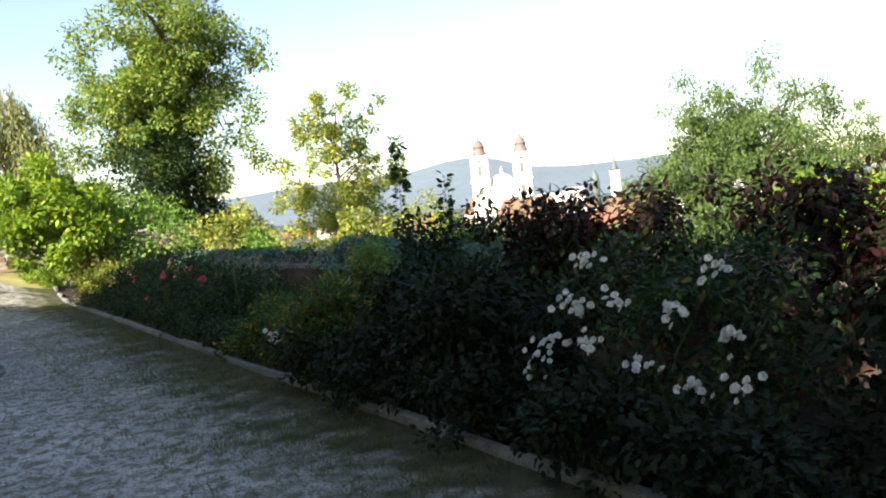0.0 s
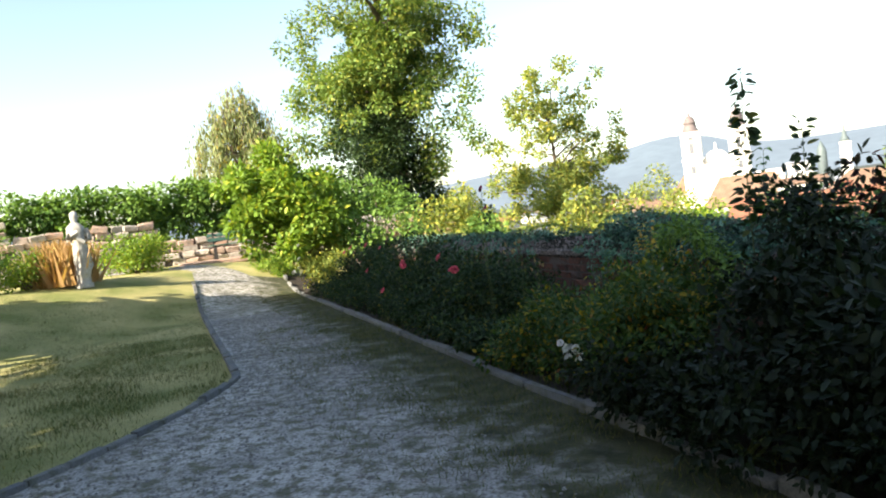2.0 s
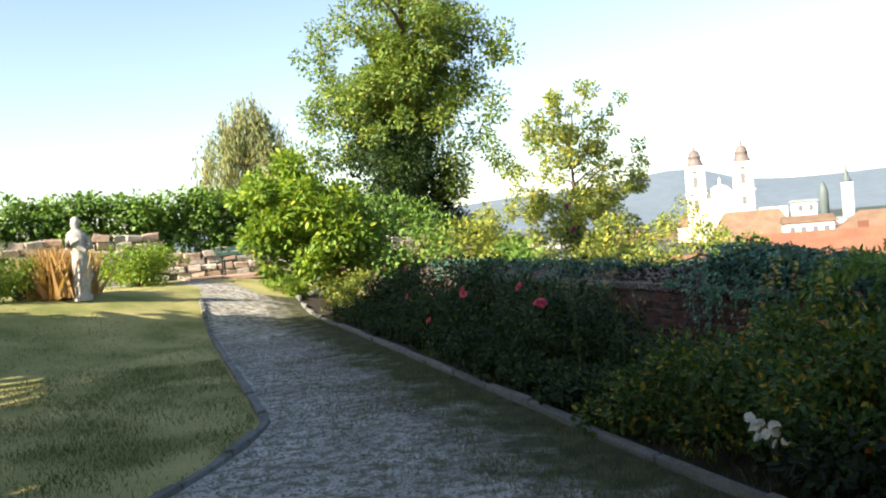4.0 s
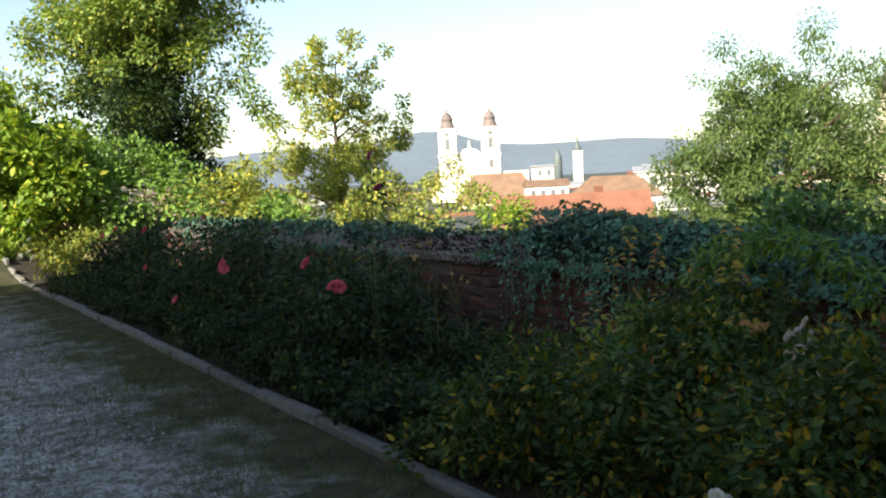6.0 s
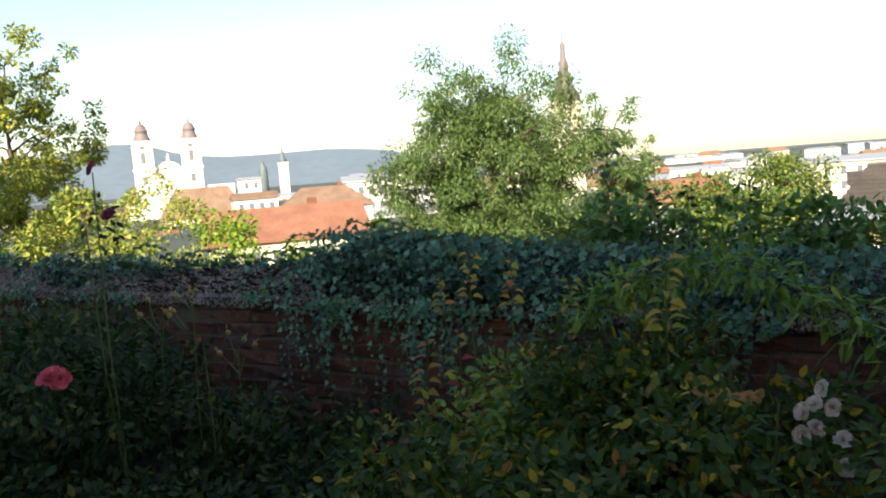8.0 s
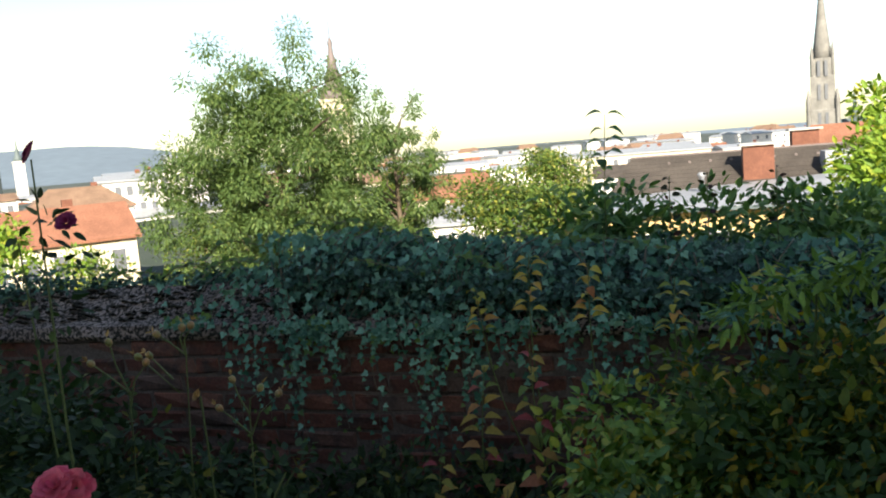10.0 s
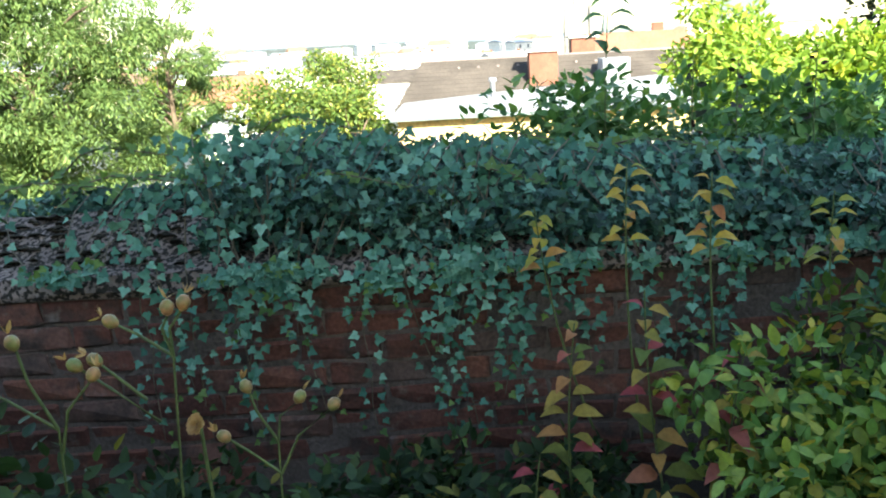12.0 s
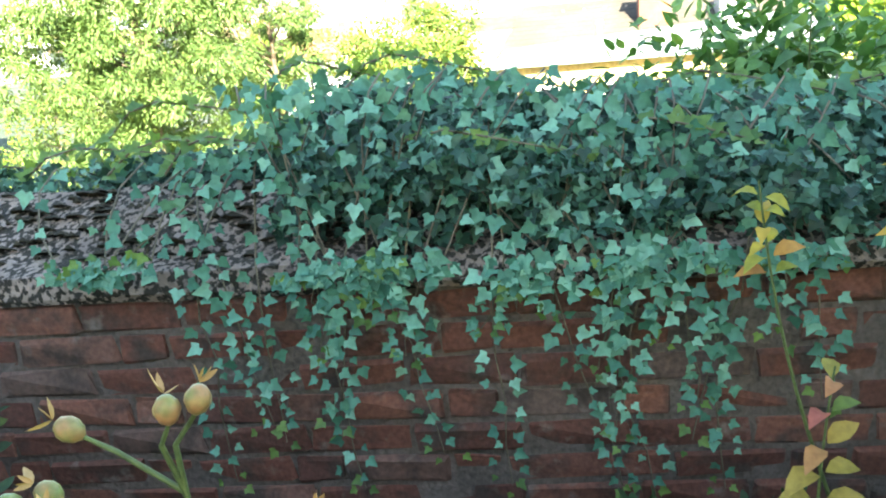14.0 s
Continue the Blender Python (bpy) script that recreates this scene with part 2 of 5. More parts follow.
M_LAWN = material("lawn", lawn_colour, (60, 0.8, 0.02), 0.95)
M_GRAVEL = material("gravel_path", gravel_colour, (55, 0.9, 0.02), 0.95)
M_SOIL = plain("soil", (0.046, 0.036, 0.025), 0.95, big=5, fine=60, bump=(40, 0.9, 0.03))
M_KERB = object_varied("kerb_stone", [(0, (0.140, 0.147, 0.154)), (1, (0.210, 0.210, 0.203))], (0.119, 0.126, 0.098), (60, 0.5, 0.01))
M_BRICK = object_varied("old_brick", [(0, (0.092, 0.041, 0.032)), (0.5, (0.131, 0.053, 0.038)), (0.85, (0.174, 0.077, 0.055)), (1, (0.101, 0.073, 0.064))], (0.050, 0.038, 0.032), (45, 0.7, 0.008))
M_MORTAR = plain("mortar", (0.126, 0.105, 0.093), 0.95, big=5, fine=60, bump=(60, 0.8, 0.01))


def cap_colour(nodes, links):
    base = ramp(nodes, links, noisy(nodes, links, 4.0), [(0.35, (0.13, 0.105, 0.093)), (0.65, (0.25, 0.205, 0.185))])
    moss = ramp(nodes, links, noisy(nodes, links, 55.0, 4), [(0.46, (0, 0, 0)), (0.53, (1, 1, 1))])
    return mix(nodes, links, moss, base, (0.024, 0.022, 0.018))


M_CAP = material("mossy_coping", cap_colour, (30, 1.0, 0.02), 0.95)
M_MOSS = plain("moss", (0.045, 0.04, 0.026), 1.0, big=20, fine=120, bump=(150, 1.0, 0.01))
M_RUBBLE = object_varied("pale_rubble_stone", [(0, (0.42, 0.37, 0.32)), (0.5, (0.55, 0.49, 0.42)), (1, (0.48, 0.30, 0.22))], (0.32, 0.27, 0.22), (25, 0.7, 0.02))
M_STATUE = plain("weathered_stone", (0.52, 0.50, 0.46), 0.9, big=5, fine=40, bump=(40, 0.5, 0.01))
M_GREENPAINT = plain("green_painted_wood", (0.07, 0.16, 0.13), 0.55, big=4, fine=60)
M_BENCHLEG = plain("dark_cast_iron", (0.05, 0.05, 0.05), 0.6, metal=0.5)
M_WALLWHITE = plain("white_render", (0.78, 0.75, 0.70), 0.9, vary=0.12, big=0.15, fine=3)
M_WALLCREAM = plain("cream_render", (0.72, 0.64, 0.48), 0.9, vary=0.12, big=0.2, fine=3)
M_WALLYELLOW = plain("yellow_render", (0.70, 0.50, 0.24), 0.9, vary=0.12, big=0.4, fine=6)
M_TILE = plain("red_roof_tile", (0.288, 0.128, 0.080), 0.85, big=0.6, fine=9)
M_TILEOLD = plain("brown_roof_tile", (0.240, 0.152, 0.104), 0.85, big=0.5, fine=9)
M_SLATE = plain("grey_brown_shingle", (0.078, 0.066, 0.057), 0.85, big=0.7, fine=14, vary=0.35)
M_TIN = plain("pale_sheet_metal", (0.360, 0.376, 0.400), 0.5, metal=0.2, vary=0.1)
M_COPPER = plain("copper_green_sheet", (0.12, 0.155, 0.16), 0.6, vary=0.2, big=0.3)
M_DOME = plain("dark_copper_dome", (0.19, 0.155, 0.15), 0.6, vary=0.2, big=0.3)
M_STONEDARK = plain("dark_tower_stone", (0.24, 0.235, 0.22), 0.9, vary=0.3, big=0.3, fine=3)
M_GLASS = plain("window_dark", (0.16, 0.17, 0.19), 0.15, vary=0.1)
M_CHIMNEY = plain("chimney_brick", (0.198, 0.083, 0.055), 0.9, big=2, fine=20)
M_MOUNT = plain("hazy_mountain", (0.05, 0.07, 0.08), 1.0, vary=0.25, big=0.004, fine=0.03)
# bluish emission on the ridge stands in for distance haze
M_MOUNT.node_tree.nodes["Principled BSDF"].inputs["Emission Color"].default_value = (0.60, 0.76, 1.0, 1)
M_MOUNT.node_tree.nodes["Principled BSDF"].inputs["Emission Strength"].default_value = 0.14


# ---- builders ----
def mesh_ob(name, verts, faces, mat, parent=None, label="", shade=False):
    me = bpy.data.meshes.new(name)
    me.from_pydata([tuple(v) for v in verts], [], [tuple(f) for f in faces])
    me.update()
    if mat:
        me.materials.append(mat)
    if shade:
        me.shade_smooth()
    ob = new(name, me)
    ob.parent = parent
    if label:
        tagged(ob, label)
    return ob


def part(name, bm, mat, parent=None, label="", shade=False):
    me = bpy.data.meshes.new(name)
    bm.to_mesh(me)
    bm.free()
    me.materials.append(mat)
    if shade:
        me.shade_smooth()
    ob = new(name, me)
    ob.parent = parent
    if label:
        tagged(ob, label)
    return ob


def empty(name, m, label, category, group="", kind=""):
    ob = new(name)
    ob.empty_display_size = 0.1
    ob.matrix_world = m
    return tagged(ob, label, category, group, kind)


def box_bm(bm, size, centre, bevel=0.0, turn=None):
    r = bmesh.ops.create_cube(bm, size=1.0)
    m = Matrix.Translation(centre) @ (turn or Matrix()) @ Matrix.Diagonal((*size, 1))
    bmesh.ops.transform(bm, matrix=m, verts=r["verts"])
    if bevel:
        edges = list({e for v in r["verts"] for e in v.link_edges})
        bmesh.ops.bevel(bm, geom=edges, offset=bevel, segments=1, affect="EDGES")
    return bm


def box(name, size, centre, mat, parent=None, bevel=0.0, label="", turn=None):
    return part(name, box_bm(bmesh.new(), size, centre, bevel, turn), mat, parent, label)


def lathe(name, profile, mat, parent=None, n=14, label="", at=(0, 0), square=False):
    """A turned solid from (radius, height) pairs."""
    k = 4 if square else n
    off = math.pi / 4 if square else 0
    f = math.sqrt(2) if square else 1
    verts, faces = [], []
    for r, z in profile:
        for i in range(k):
            a = off + 2 * math.pi * i / k
            verts.append((at[0] + f * r * math.cos(a), at[1] + f * r * math.sin(a), z))
    for j in range(len(profile) - 1):
        for i in range(k):
            a, b = j * k + i, j * k + (i + 1) % k
            faces.append((a, b, b + k, a + k))
    faces.append(tuple(range(k))[::-1])
    faces.append(tuple(range((len(profile) - 1) * k, len(profile) * k)))
    return mesh_ob(name, verts, faces, mat, parent, label, shade=not square)


def tube_into(verts, faces, pts, r0, r1, n=5):
    """A tapered limb along pts."""
    base = len(verts)
    for i, p in enumerate(pts):
        a = pts[min(i + 1, len(pts) - 1)] - pts[max(i - 1, 0)]
        a = a.normalized() if a.length > 1e-6 else Vector((0, 0, 1))
        u = a.orthogonal().normalized()
        w = a.cross(u)
        r = r0 + (r1 - r0) * i / max(1, len(pts) - 1)
        for k in range(n):
            c = 2 * math.pi * k / n
            verts.append(p + (u * math.cos(c) + w * math.sin(c)) * r)
    for i in range(len(pts) - 1):
        for k in range(n):
            a, b = base + i * n + k, base + i * n + (k + 1) % n
            faces.append((a, b, b + n, a + n))


def half_leaf(outline, fold):
    """Two folded halves of a leaf; outline: (x, y) from the base to the tip on one side."""
    v = [(0, y, 0) for y in (outline[0][1], outline[-1][1])]
    verts, faces = [v[0], v[1]], []
    for sign in (1, -1):
        ids = []
        for x, y in outline[1:-1]:
            ids.append(len(verts))
            verts.append((sign * x, y, abs(x) * fold))
        faces.append([0, *ids, 1] if sign > 0 else [1, *ids[::-1], 0])
    return np.array(verts, float), faces


T_IVY = half_leaf([(0, 0.0), (0.24, -0.15), (0.40, 0.0), (0.60, 0.24), (0.34, 0.36), (0.25, 0.56), (0, 1.0)], 0.26)
T_OVAL = half_leaf([(0, 0), (0.17, 0.12), (0.27, 0.40), (0.17, 0.76), (0, 1.0)], 0.30)
T_LONG = half_leaf([(0, 0), (0.12, 0.2), (0.15, 0.5), (0.08, 0.8), (0, 1.0)], 0.35)
T_RHOMB = (np.array([(0, 0, 0), (0.3, 0.45, 0.06), (0, 1, 0), (-0.3, 0.45, 0.06)], float), [[0, 1, 2, 3]])
T_NEEDLE = (np.array([(0, 0, 0), (0.15, 0.5, 0.02), (0, 1, 0), (-0.15, 0.5, 0.02)], float), [[0, 1, 2, 3]])
T_BLADE = (np.array([(-0.05, 0, 0), (0.05, 0, 0), (0.0, 1, 0.12)], float), [[0, 1, 2]])


def leaf_mesh(name, centres, tips, normals, sizes, template):
    """One mesh of many leaves: base points, tip directions, face normals and lengths."""
    tv, tf = template
    c, f, n = (np.asarray(a, float) for a in (centres, tips, normals))
    f /= np.linalg.norm(f, axis=1, keepdims=True) + 1e-9
    n = n - f * np.sum(f * n, axis=1, keepdims=True)
    n /= np.linalg.norm(n, axis=1, keepdims=True) + 1e-9
    x = np.cross(f, n)
    sz = np.asarray(sizes, float)[:, None, None]
    v = c[:, None, :] + sz * (tv[None, :, 0:1] * x[:, None, :] + tv[None, :, 1:2] * f[:, None, :] + tv[None, :, 2:3] * n[:, None, :])
    count, k = len(c), len(tv)
    loops = np.concatenate([np.array(q) for q in tf])
    lens = np.array([len(q) for q in tf])
    me = bpy.data.meshes.new(name)
    me.vertices.add(count * k)
    me.vertices.foreach_set("co", v.reshape(-1))
    all_loops = (loops[None, :] + (np.arange(count) * k)[:, None]).reshape(-1)
    all_lens = np.tile(lens, count)
    me.loops.add(len(all_loops))
    me.loops.foreach_set("vertex_index", all_loops.astype(np.int32))
    me.polygons.add(len(all_lens))
    starts = np.concatenate([[0], np.cumsum(all_lens)[:-1]])
    me.polygons.foreach_set("loop_start", starts.astype(np.int32))
    me.update(calc_edges=True)
    me.validate()
    return me


def leaves(name, parent, mat, centres, tips, normals, sizes, template, label="", kind=""):
    me = leaf_mesh(name, centres, tips, normals, sizes, template)
    me.materials.append(mat)
    ob = new(name, me)
    ob.parent = parent
    return tagged(ob, label, kind=kind)


rng = np.random.default_rng(7)


def unit(n):
    v = rng.normal(size=(n, 3))
    return v / np.linalg.norm(v, axis=1, keepdims=True)


def clump_points(clumps, n, spread):
    """n points scattered in soft clumps (x, y, z, radius), denser near their shells."""
    c = np.asarray(clumps, float)
    w = c[:, 3] ** 2
    pick = rng.choice(len(c), n, p=w / w.sum())
    u = unit(n)
    r = c[pick, 3:4] * (rng.random((n, 1)) ** 0.45) * spread
    p = c[pick, :3] + u * r * np.array([1, 1, 0.85])
    return p, u


def ellipsoid_clumps(rx, ry, z0, z1, count, size, hollow=0.55):
    """Clumps in an upright egg of uneven outline round the origin."""
    out = []
    for _ in range(count):
        u = unit(1)[0]
        k = hollow + (1 - hollow) * rng.random()
        zc, h = (z0 + z1) / 2, (z1 - z0) / 2
        out.append((u[0] * rx * k, u[1] * ry * k, zc + u[2] * h * k, size * rng.uniform(0.6, 1.3)))
    return out


def foliage(name, parent, mat, clumps, n, size, template, droop=0.2, spread=1.0, label=""):
    p, u = clump_points(clumps, n, spread)
    tips = u + unit(n) * 0.8 + np.array([0, 0, -droop])
    normals = u * 0.5 + np.array([0, 0, 0.8]) + unit(n) * 0.6
    return leaves(name, parent, mat, p, tips, normals, size * rng.uniform(0.65, 1.3, n), template, label)


def limbs(name, parent, mat, base, targets, r0, r1, sag=0.15, label="", n=5):
    """Limbs that curve from base points to targets."""
    verts, faces = [], []
    for i, t in enumerate(targets):
        b = Vector(base[i % len(base)])
        t = Vector(t)
        mid = b.lerp(t, 0.5) + Vector((rng.normal() * sag, rng.normal() * sag, abs(rng.normal()) * sag)) * (t - b).length * 0.5
        pts = [b.lerp(mid, 0.5) * 0.9 + b.lerp(t, 0.25) * 0.1 if j == 1 else q for j, q in enumerate((b, b, mid, mid.lerp(t, 0.5), t))]
        tube_into(verts, faces, pts, r0, r1, n)
    return mesh_ob(name, verts, faces, mat, parent, label, shade=True)


def tree(name, x, y, z0, height, crown0, rx, ry, mat, count, n, leaf, template, label, clump=1.0, trunk_r=0.25, droop=0.2, lean=0.0, hollow=0.5, spread=1.0):
    t = empty(name, pose(x, y, z0), label, "tree")
    top = height * 0.82
    pts = [Vector((lean * k * k + 0.1 * math.sin(5 * k), 0.12 * math.cos(4 * k), top * k)) for k in (0, 0.25, 0.5, 0.75, 1)]
    v, f = [], []
    tube_into(v, f, pts, trunk_r, trunk_r * 0.2, 8)
    mesh_ob("trunk", v, f, M_BARK, t, shade=True)
    cl = ellipsoid_clumps(rx, ry, crown0, height, count, clump, hollow)
    cl = [(cx + lean * (cz / height) ** 2, cy, cz, r) for cx, cy, cz, r in cl]
    targets = [c[:3] for c in cl[: min(len(cl), 34)]]
    base = [(lean * (k / top) ** 2, 0, k) for k in (min(top * 0.95, max(0.3, c[2] - 0.35 * math.hypot(c[0], c[1]) - 0.3)) for c in targets)]
    limbs("limb", t, M_BARK, base, targets, trunk_r * 0.3, trunk_r * 0.06)
    foliage("crown", t, mat, cl, n, leaf, template, droop, spread)
    return t, cl


def flower(name, parent, at, r, mat, n=22):
    """A full rose bloom: rings of cupped petals."""
    c, tips, nor, sz = [], [], [], []
    tilt = Vector((rng.normal() * 0.5, 0.8 + rng.normal() * 0.3, 0.6)).normalized()
    a0 = tilt.orthogonal().normalized()
    b0 = tilt.cross(a0)
    for i in range(n):
        ang = i * 2.4
        ring = math.sqrt((i + 0.5) / n)
        out = a0 * math.cos(ang) + b0 * math.sin(ang)
        c.append(Vector(at) + out * r * 0.25 * ring)
        tips.append(out * (0.3 + ring) + tilt * (1.15 - ring))
        nor.append(tilt * (0.2 + ring) - out * (1.1 - ring))
        sz.append(r * (0.6 + 0.4 * ring))
    return leaves(name, parent, mat, c, tips, nor, sz, T_PETAL)


T_PETAL = half_leaf([(0, 0), (0.28, 0.15), (0.5, 0.6), (0.34, 0.95), (0, 1.0)], 0.35)


def bush(name, s, d, rs, rd, h, mat, n, leaf, template, label, count=26, clump=0.22, z0=0.05, stems=14, droop=0.15, category="shrub", group=""):
    """A shrub of the bed: stems from the ground and a leafy, uneven crown."""
    b = empty(name, along(s, d, 0.0), label, category, group)
    cl = ellipsoid_clumps(rs, rd, z0, h, count, clump, 0.35)
    targets = [c[:3] for c in cl[:stems]]
    limbs("stem", b, M_STEM, [(rng.normal() * 0.08, rng.normal() * 0.06, 0.0) for _ in targets], targets, 0.012, 0.004)
    foliage("foliage", b, mat, cl, n, leaf, template, droop)
    return b, cl


def wand(name, s, d, z0, tip, mat_stem, mat_leaf, n, leaf, template, label, category="shoot", upto=1.0, r=0.006):
    """One upright shoot with leaves in pairs up its stem. tip: its top relative to its foot (along, across, up)."""
    b = empty(name, along(s, d, z0), label, category)
    tip = Vector(tip)
    pts = [tip * k + Vector((0.03 * math.sin(3 * k), 0.02 * math.sin(4 * k), 0)) for k in np.linspace(0, 1, 7)]
    v, f = [], []
    tube_into(v, f, pts, r, r * 0.4, 6)
    mesh_ob("stem", v, f, mat_stem, b, shade=True)
    for i in range(n):
        if i < n - 2 and rng.random() < 0.22:
            continue
        k = min(1.0, max(0.05, 1 - upto * (1 - (i + 1) / n) + rng.normal() * 0.025))
        at = tip * k + Vector((0.03 * math.sin(3 * k), 0.02 * math.sin(4 * k), 0))
        a = (i // 2) * 1.9 + (math.pi if i % 2 else 0) + rng.normal() * 0.5
        out = Vector((math.cos(a), math.sin(a), 0.15 + rng.normal() * 0.4))
        leaves("leaf", b, mat_leaf, [at + out * leaf * 0.25], [out + Vector((0, 0, -0.2))], [Vector((0, 0.6, 0.7)) + Vector(unit(1)[0]) * 0.75], [leaf * (1.15 - 0.45 * k) * rng.uniform(0.55, 1.3)], template)
    return b


def drooping_leaf():
    """A pointed leaf whose tip curls down, with a raised midrib fold."""
    verts, faces = [], []
    for k, w in ((0.0, 0.02), (0.22, 0.20), (0.48, 0.27), (0.75, 0.18), (1.0, 0.0)):
        z = 0.10 * math.sin(math.pi * k) - 0.42 * k * k
        for x in (-w, 0.0, w):
            verts.append((x, k * (1 - 0.10 * k), z + (0.10 * abs(x) / 0.27 if x else 0.0)))
    for j in range(4):
        for i in range(2):
            a = j * 3 + i
            faces.append([a, a + 1, a + 4, a + 3])
    return np.array(verts, float), faces


T_DROOP = drooping_leaf()


def paired_shoot(name, s, d, z0, tip, first, gap, leaf, mat, label):
    """An upright shoot with drooping leaves in opposite pairs; tip: its top relative to its foot."""
    b = empty(name, along(s, d, z0), label, "shoot")
    tip = Vector(tip)
    bend = lambda k: tip * k + Vector((0.03 * math.sin(3 * k), 0.02 * math.sin(4 * k), 0))
    v, f = [], []
    tube_into(v, f, [bend(k) for k in np.linspace(0, 1, 9)], 0.005, 0.002, 6)
    mesh_ob("stem", v, f, M_STEM, b, shade=True)
    k, turn, high = first, 0.2, tip.length
    while k <= 1.0:
        for side in (0, math.pi):
            a = turn + side + rng.normal() * 0.25
            out = Vector((math.cos(a), 0.55 * math.sin(a) + 0.25, 0.25 + rng.normal() * 0.18))
            leaves("leaf", b, mat, [bend(k) + out * 0.012], [out], [Vector((rng.normal() * 0.25, 0.25 + rng.normal() * 0.2, 1.0))], [leaf * (1.1 - 0.45 * k) * rng.uniform(0.8, 1.2)], T_DROOP)
        k += gap / high * rng.uniform(0.85, 1.15)
        turn += 0.5 + rng.normal() * 0.3
    return b


# ---- ground ----
def axis(lo, hi, fine_lo, fine_hi, fine, grow=1.35):
    a = list(np.arange(fine_lo, fine_hi + 1e-6, fine))
    step = fine
    while a[-1] < hi:
        step *= grow
        a.append(a[-1] + step)
    step = fine
    while a[0] > lo:
        step *= grow
        a.insert(0, a[0] - step)
    return a


gx, gy = axis(-3000, 3000, -30, 12, 0.5), axis(-3000, 3000, -14, 32, 0.5)
gv = [(x, y, ground_z(x, y)) for y in gy for x in gx]
nx = len(gx)
gf = [(j * nx + i, j * nx + i + 1, (j + 1) * nx + i + 1, (j + 1) * nx + i) for j in range(len(gy) - 1) for i in range(nx - 1)]
ground = tagged(mesh_ob("ground", gv, gf, M_LAWN, shade=True), "dry mown lawn and grassy slope reaching to the horizon", "ground", kind="structure")


def strip(name, rows, mat, lift, label, category, steps=8):
    """A sheet over the ground between two edges given as (s, d_left, d_right) rows."""
    v, f = [], []
    for s, d0, d1 in rows:
        for k in range(steps + 1):
            p = P(s, d0 + (d1 - d0) * k / steps)
            v.append((p.x, p.y, ground_z(p.x, p.y) + lift))
    for j in range(len(rows) - 1):
        for k in range(steps):
            a = j * (steps + 1) + k
            f.append((a, a + steps + 1, a + steps + 2, a + 1))
    return tagged(mesh_ob(name, v, f, mat, shade=True), label, category, kind="structure")


def lawn_edge(s):
    """The lawn's border: a bow towards the wall near the start of the straight path."""
    if s < 1.2:
        return -4.40 - 0.28 * (1.2 - s) ** 1.55
    return -4.40 - 0.02 * (s - 1.2)


prow = [(s, max(-9.5, lawn_edge(s) + 0.04), -2.12) for s in np.arange(-14, 14.6, 0.2)]
strip("path", prow, M_GRAVEL, 0.012, "pale gravel garden path fading into a mossy verge", "path", 12)
strip("path_far", [(14.4 + 0.5 * k, -4.5 - 0.35 * k - 0.06 * k * k, -3.1 - 0.22 * k - 0.05 * k * k) for k in range(13)], M_GRAVEL, 0.014,
      "sunlit gravel path bending round the lawn", "path")
strip("bed_soil", [(s, -2.12, 0.0) for s in np.arange(-15, 15.1, 0.6)], M_SOIL, 0.02, "dark soil of the planted bed", "ground")

# ---- kerbs: separate stones ----
def stone_mesh(name, size, bevel, mat, jitter=0.004):
    bm = box_bm(bmesh.new(), size, (0, 0, 0), bevel)
    for v in bm.verts:
        v.co += Vector((rng.normal(), rng.normal(), rng.normal())) * jitter
    me = bpy.data.meshes.new(name)
    bm.to_mesh(me)
    bm.free()
    me.materials.append(mat)
    return me


kerb = empty("kerb", along(0, -2.17), "weathered grey stone kerb edging the planted bed", "kerb", kind="structure")
kmesh = [stone_mesh("kerb_stone", (0.97, 0.075, 0.13), 0.012, M_KERB, 0.006) for _ in range(4)]
for i in range(29):
    s = -13.5 + i
    ob = new("kerb_stone", kmesh[i % 4])
    ob.parent = kerb
    p = P(s, -2.17)
    ob.matrix_basis = pose(s, rng.normal() * 0.01, 0.012 + ground_z(p.x, p.y) + rng.normal() * 0.01, rng.normal() * 1.5, rng.normal() * 0.5, rng.normal() * 0.7)
lawn_kerb = empty("lawn_kerb", along(0, -4.4), "low grey stone edging round the lawn", "kerb", kind="structure")
lmesh = [stone_mesh("edging_stone", (0.36, 0.09, 0.12), 0.01, M_KERB, 0.005) for _ in range(4)]
s, i = 13.0, 0
while s > -3.6:
    d, slope = lawn_edge(s), (lawn_edge(s + 0.05) - lawn_edge(s - 0.05)) / 0.1
    p = P(s, d)
    ob = new("edging_stone", lmesh[i % 4])
    ob.parent = lawn_kerb
    ob.matrix_basis = pose(s, -(d + 4.4), 0.0 + ground_z(p.x, p.y) + rng.normal() * 0.008, rng.normal() * 2, 0, -math.degrees(math.atan(slope)))
    s -= 0.37 / math.hypot(1, slope)
    i += 1

# ---- the terrace wall ----
WALL_S0, WALL_S1, WALL_T = -16.0, 24.0, 0.62
EDGE = 0.80
COURSE = 0.098
wall = box("wall_terrace", (WALL_S1 - WALL_S0, WALL_T - 0.02, 2.6 + EDGE), ((WALL_S0 + WALL_S1) / 2, -WALL_T / 2 + 0.021, (EDGE - 2.6) / 2), M_MORTAR)
wall.matrix_world = along(0, 0)
tagged(wall, "old red brick terrace wall overgrown with ivy", "wall", kind="structure")
cv, cf = [], []
cols = np.arange(WALL_S0, WALL_S1 + 0.01, 0.10)
prof = [(0.035, -0.075), (0.045, -0.055), (0.03, 0.0), (-0.06, 0.035), (-0.20, 0.10), (-0.33, 0.155), (-0.48, 0.12), (-0.66, 0.0), (-0.66, -0.075)]
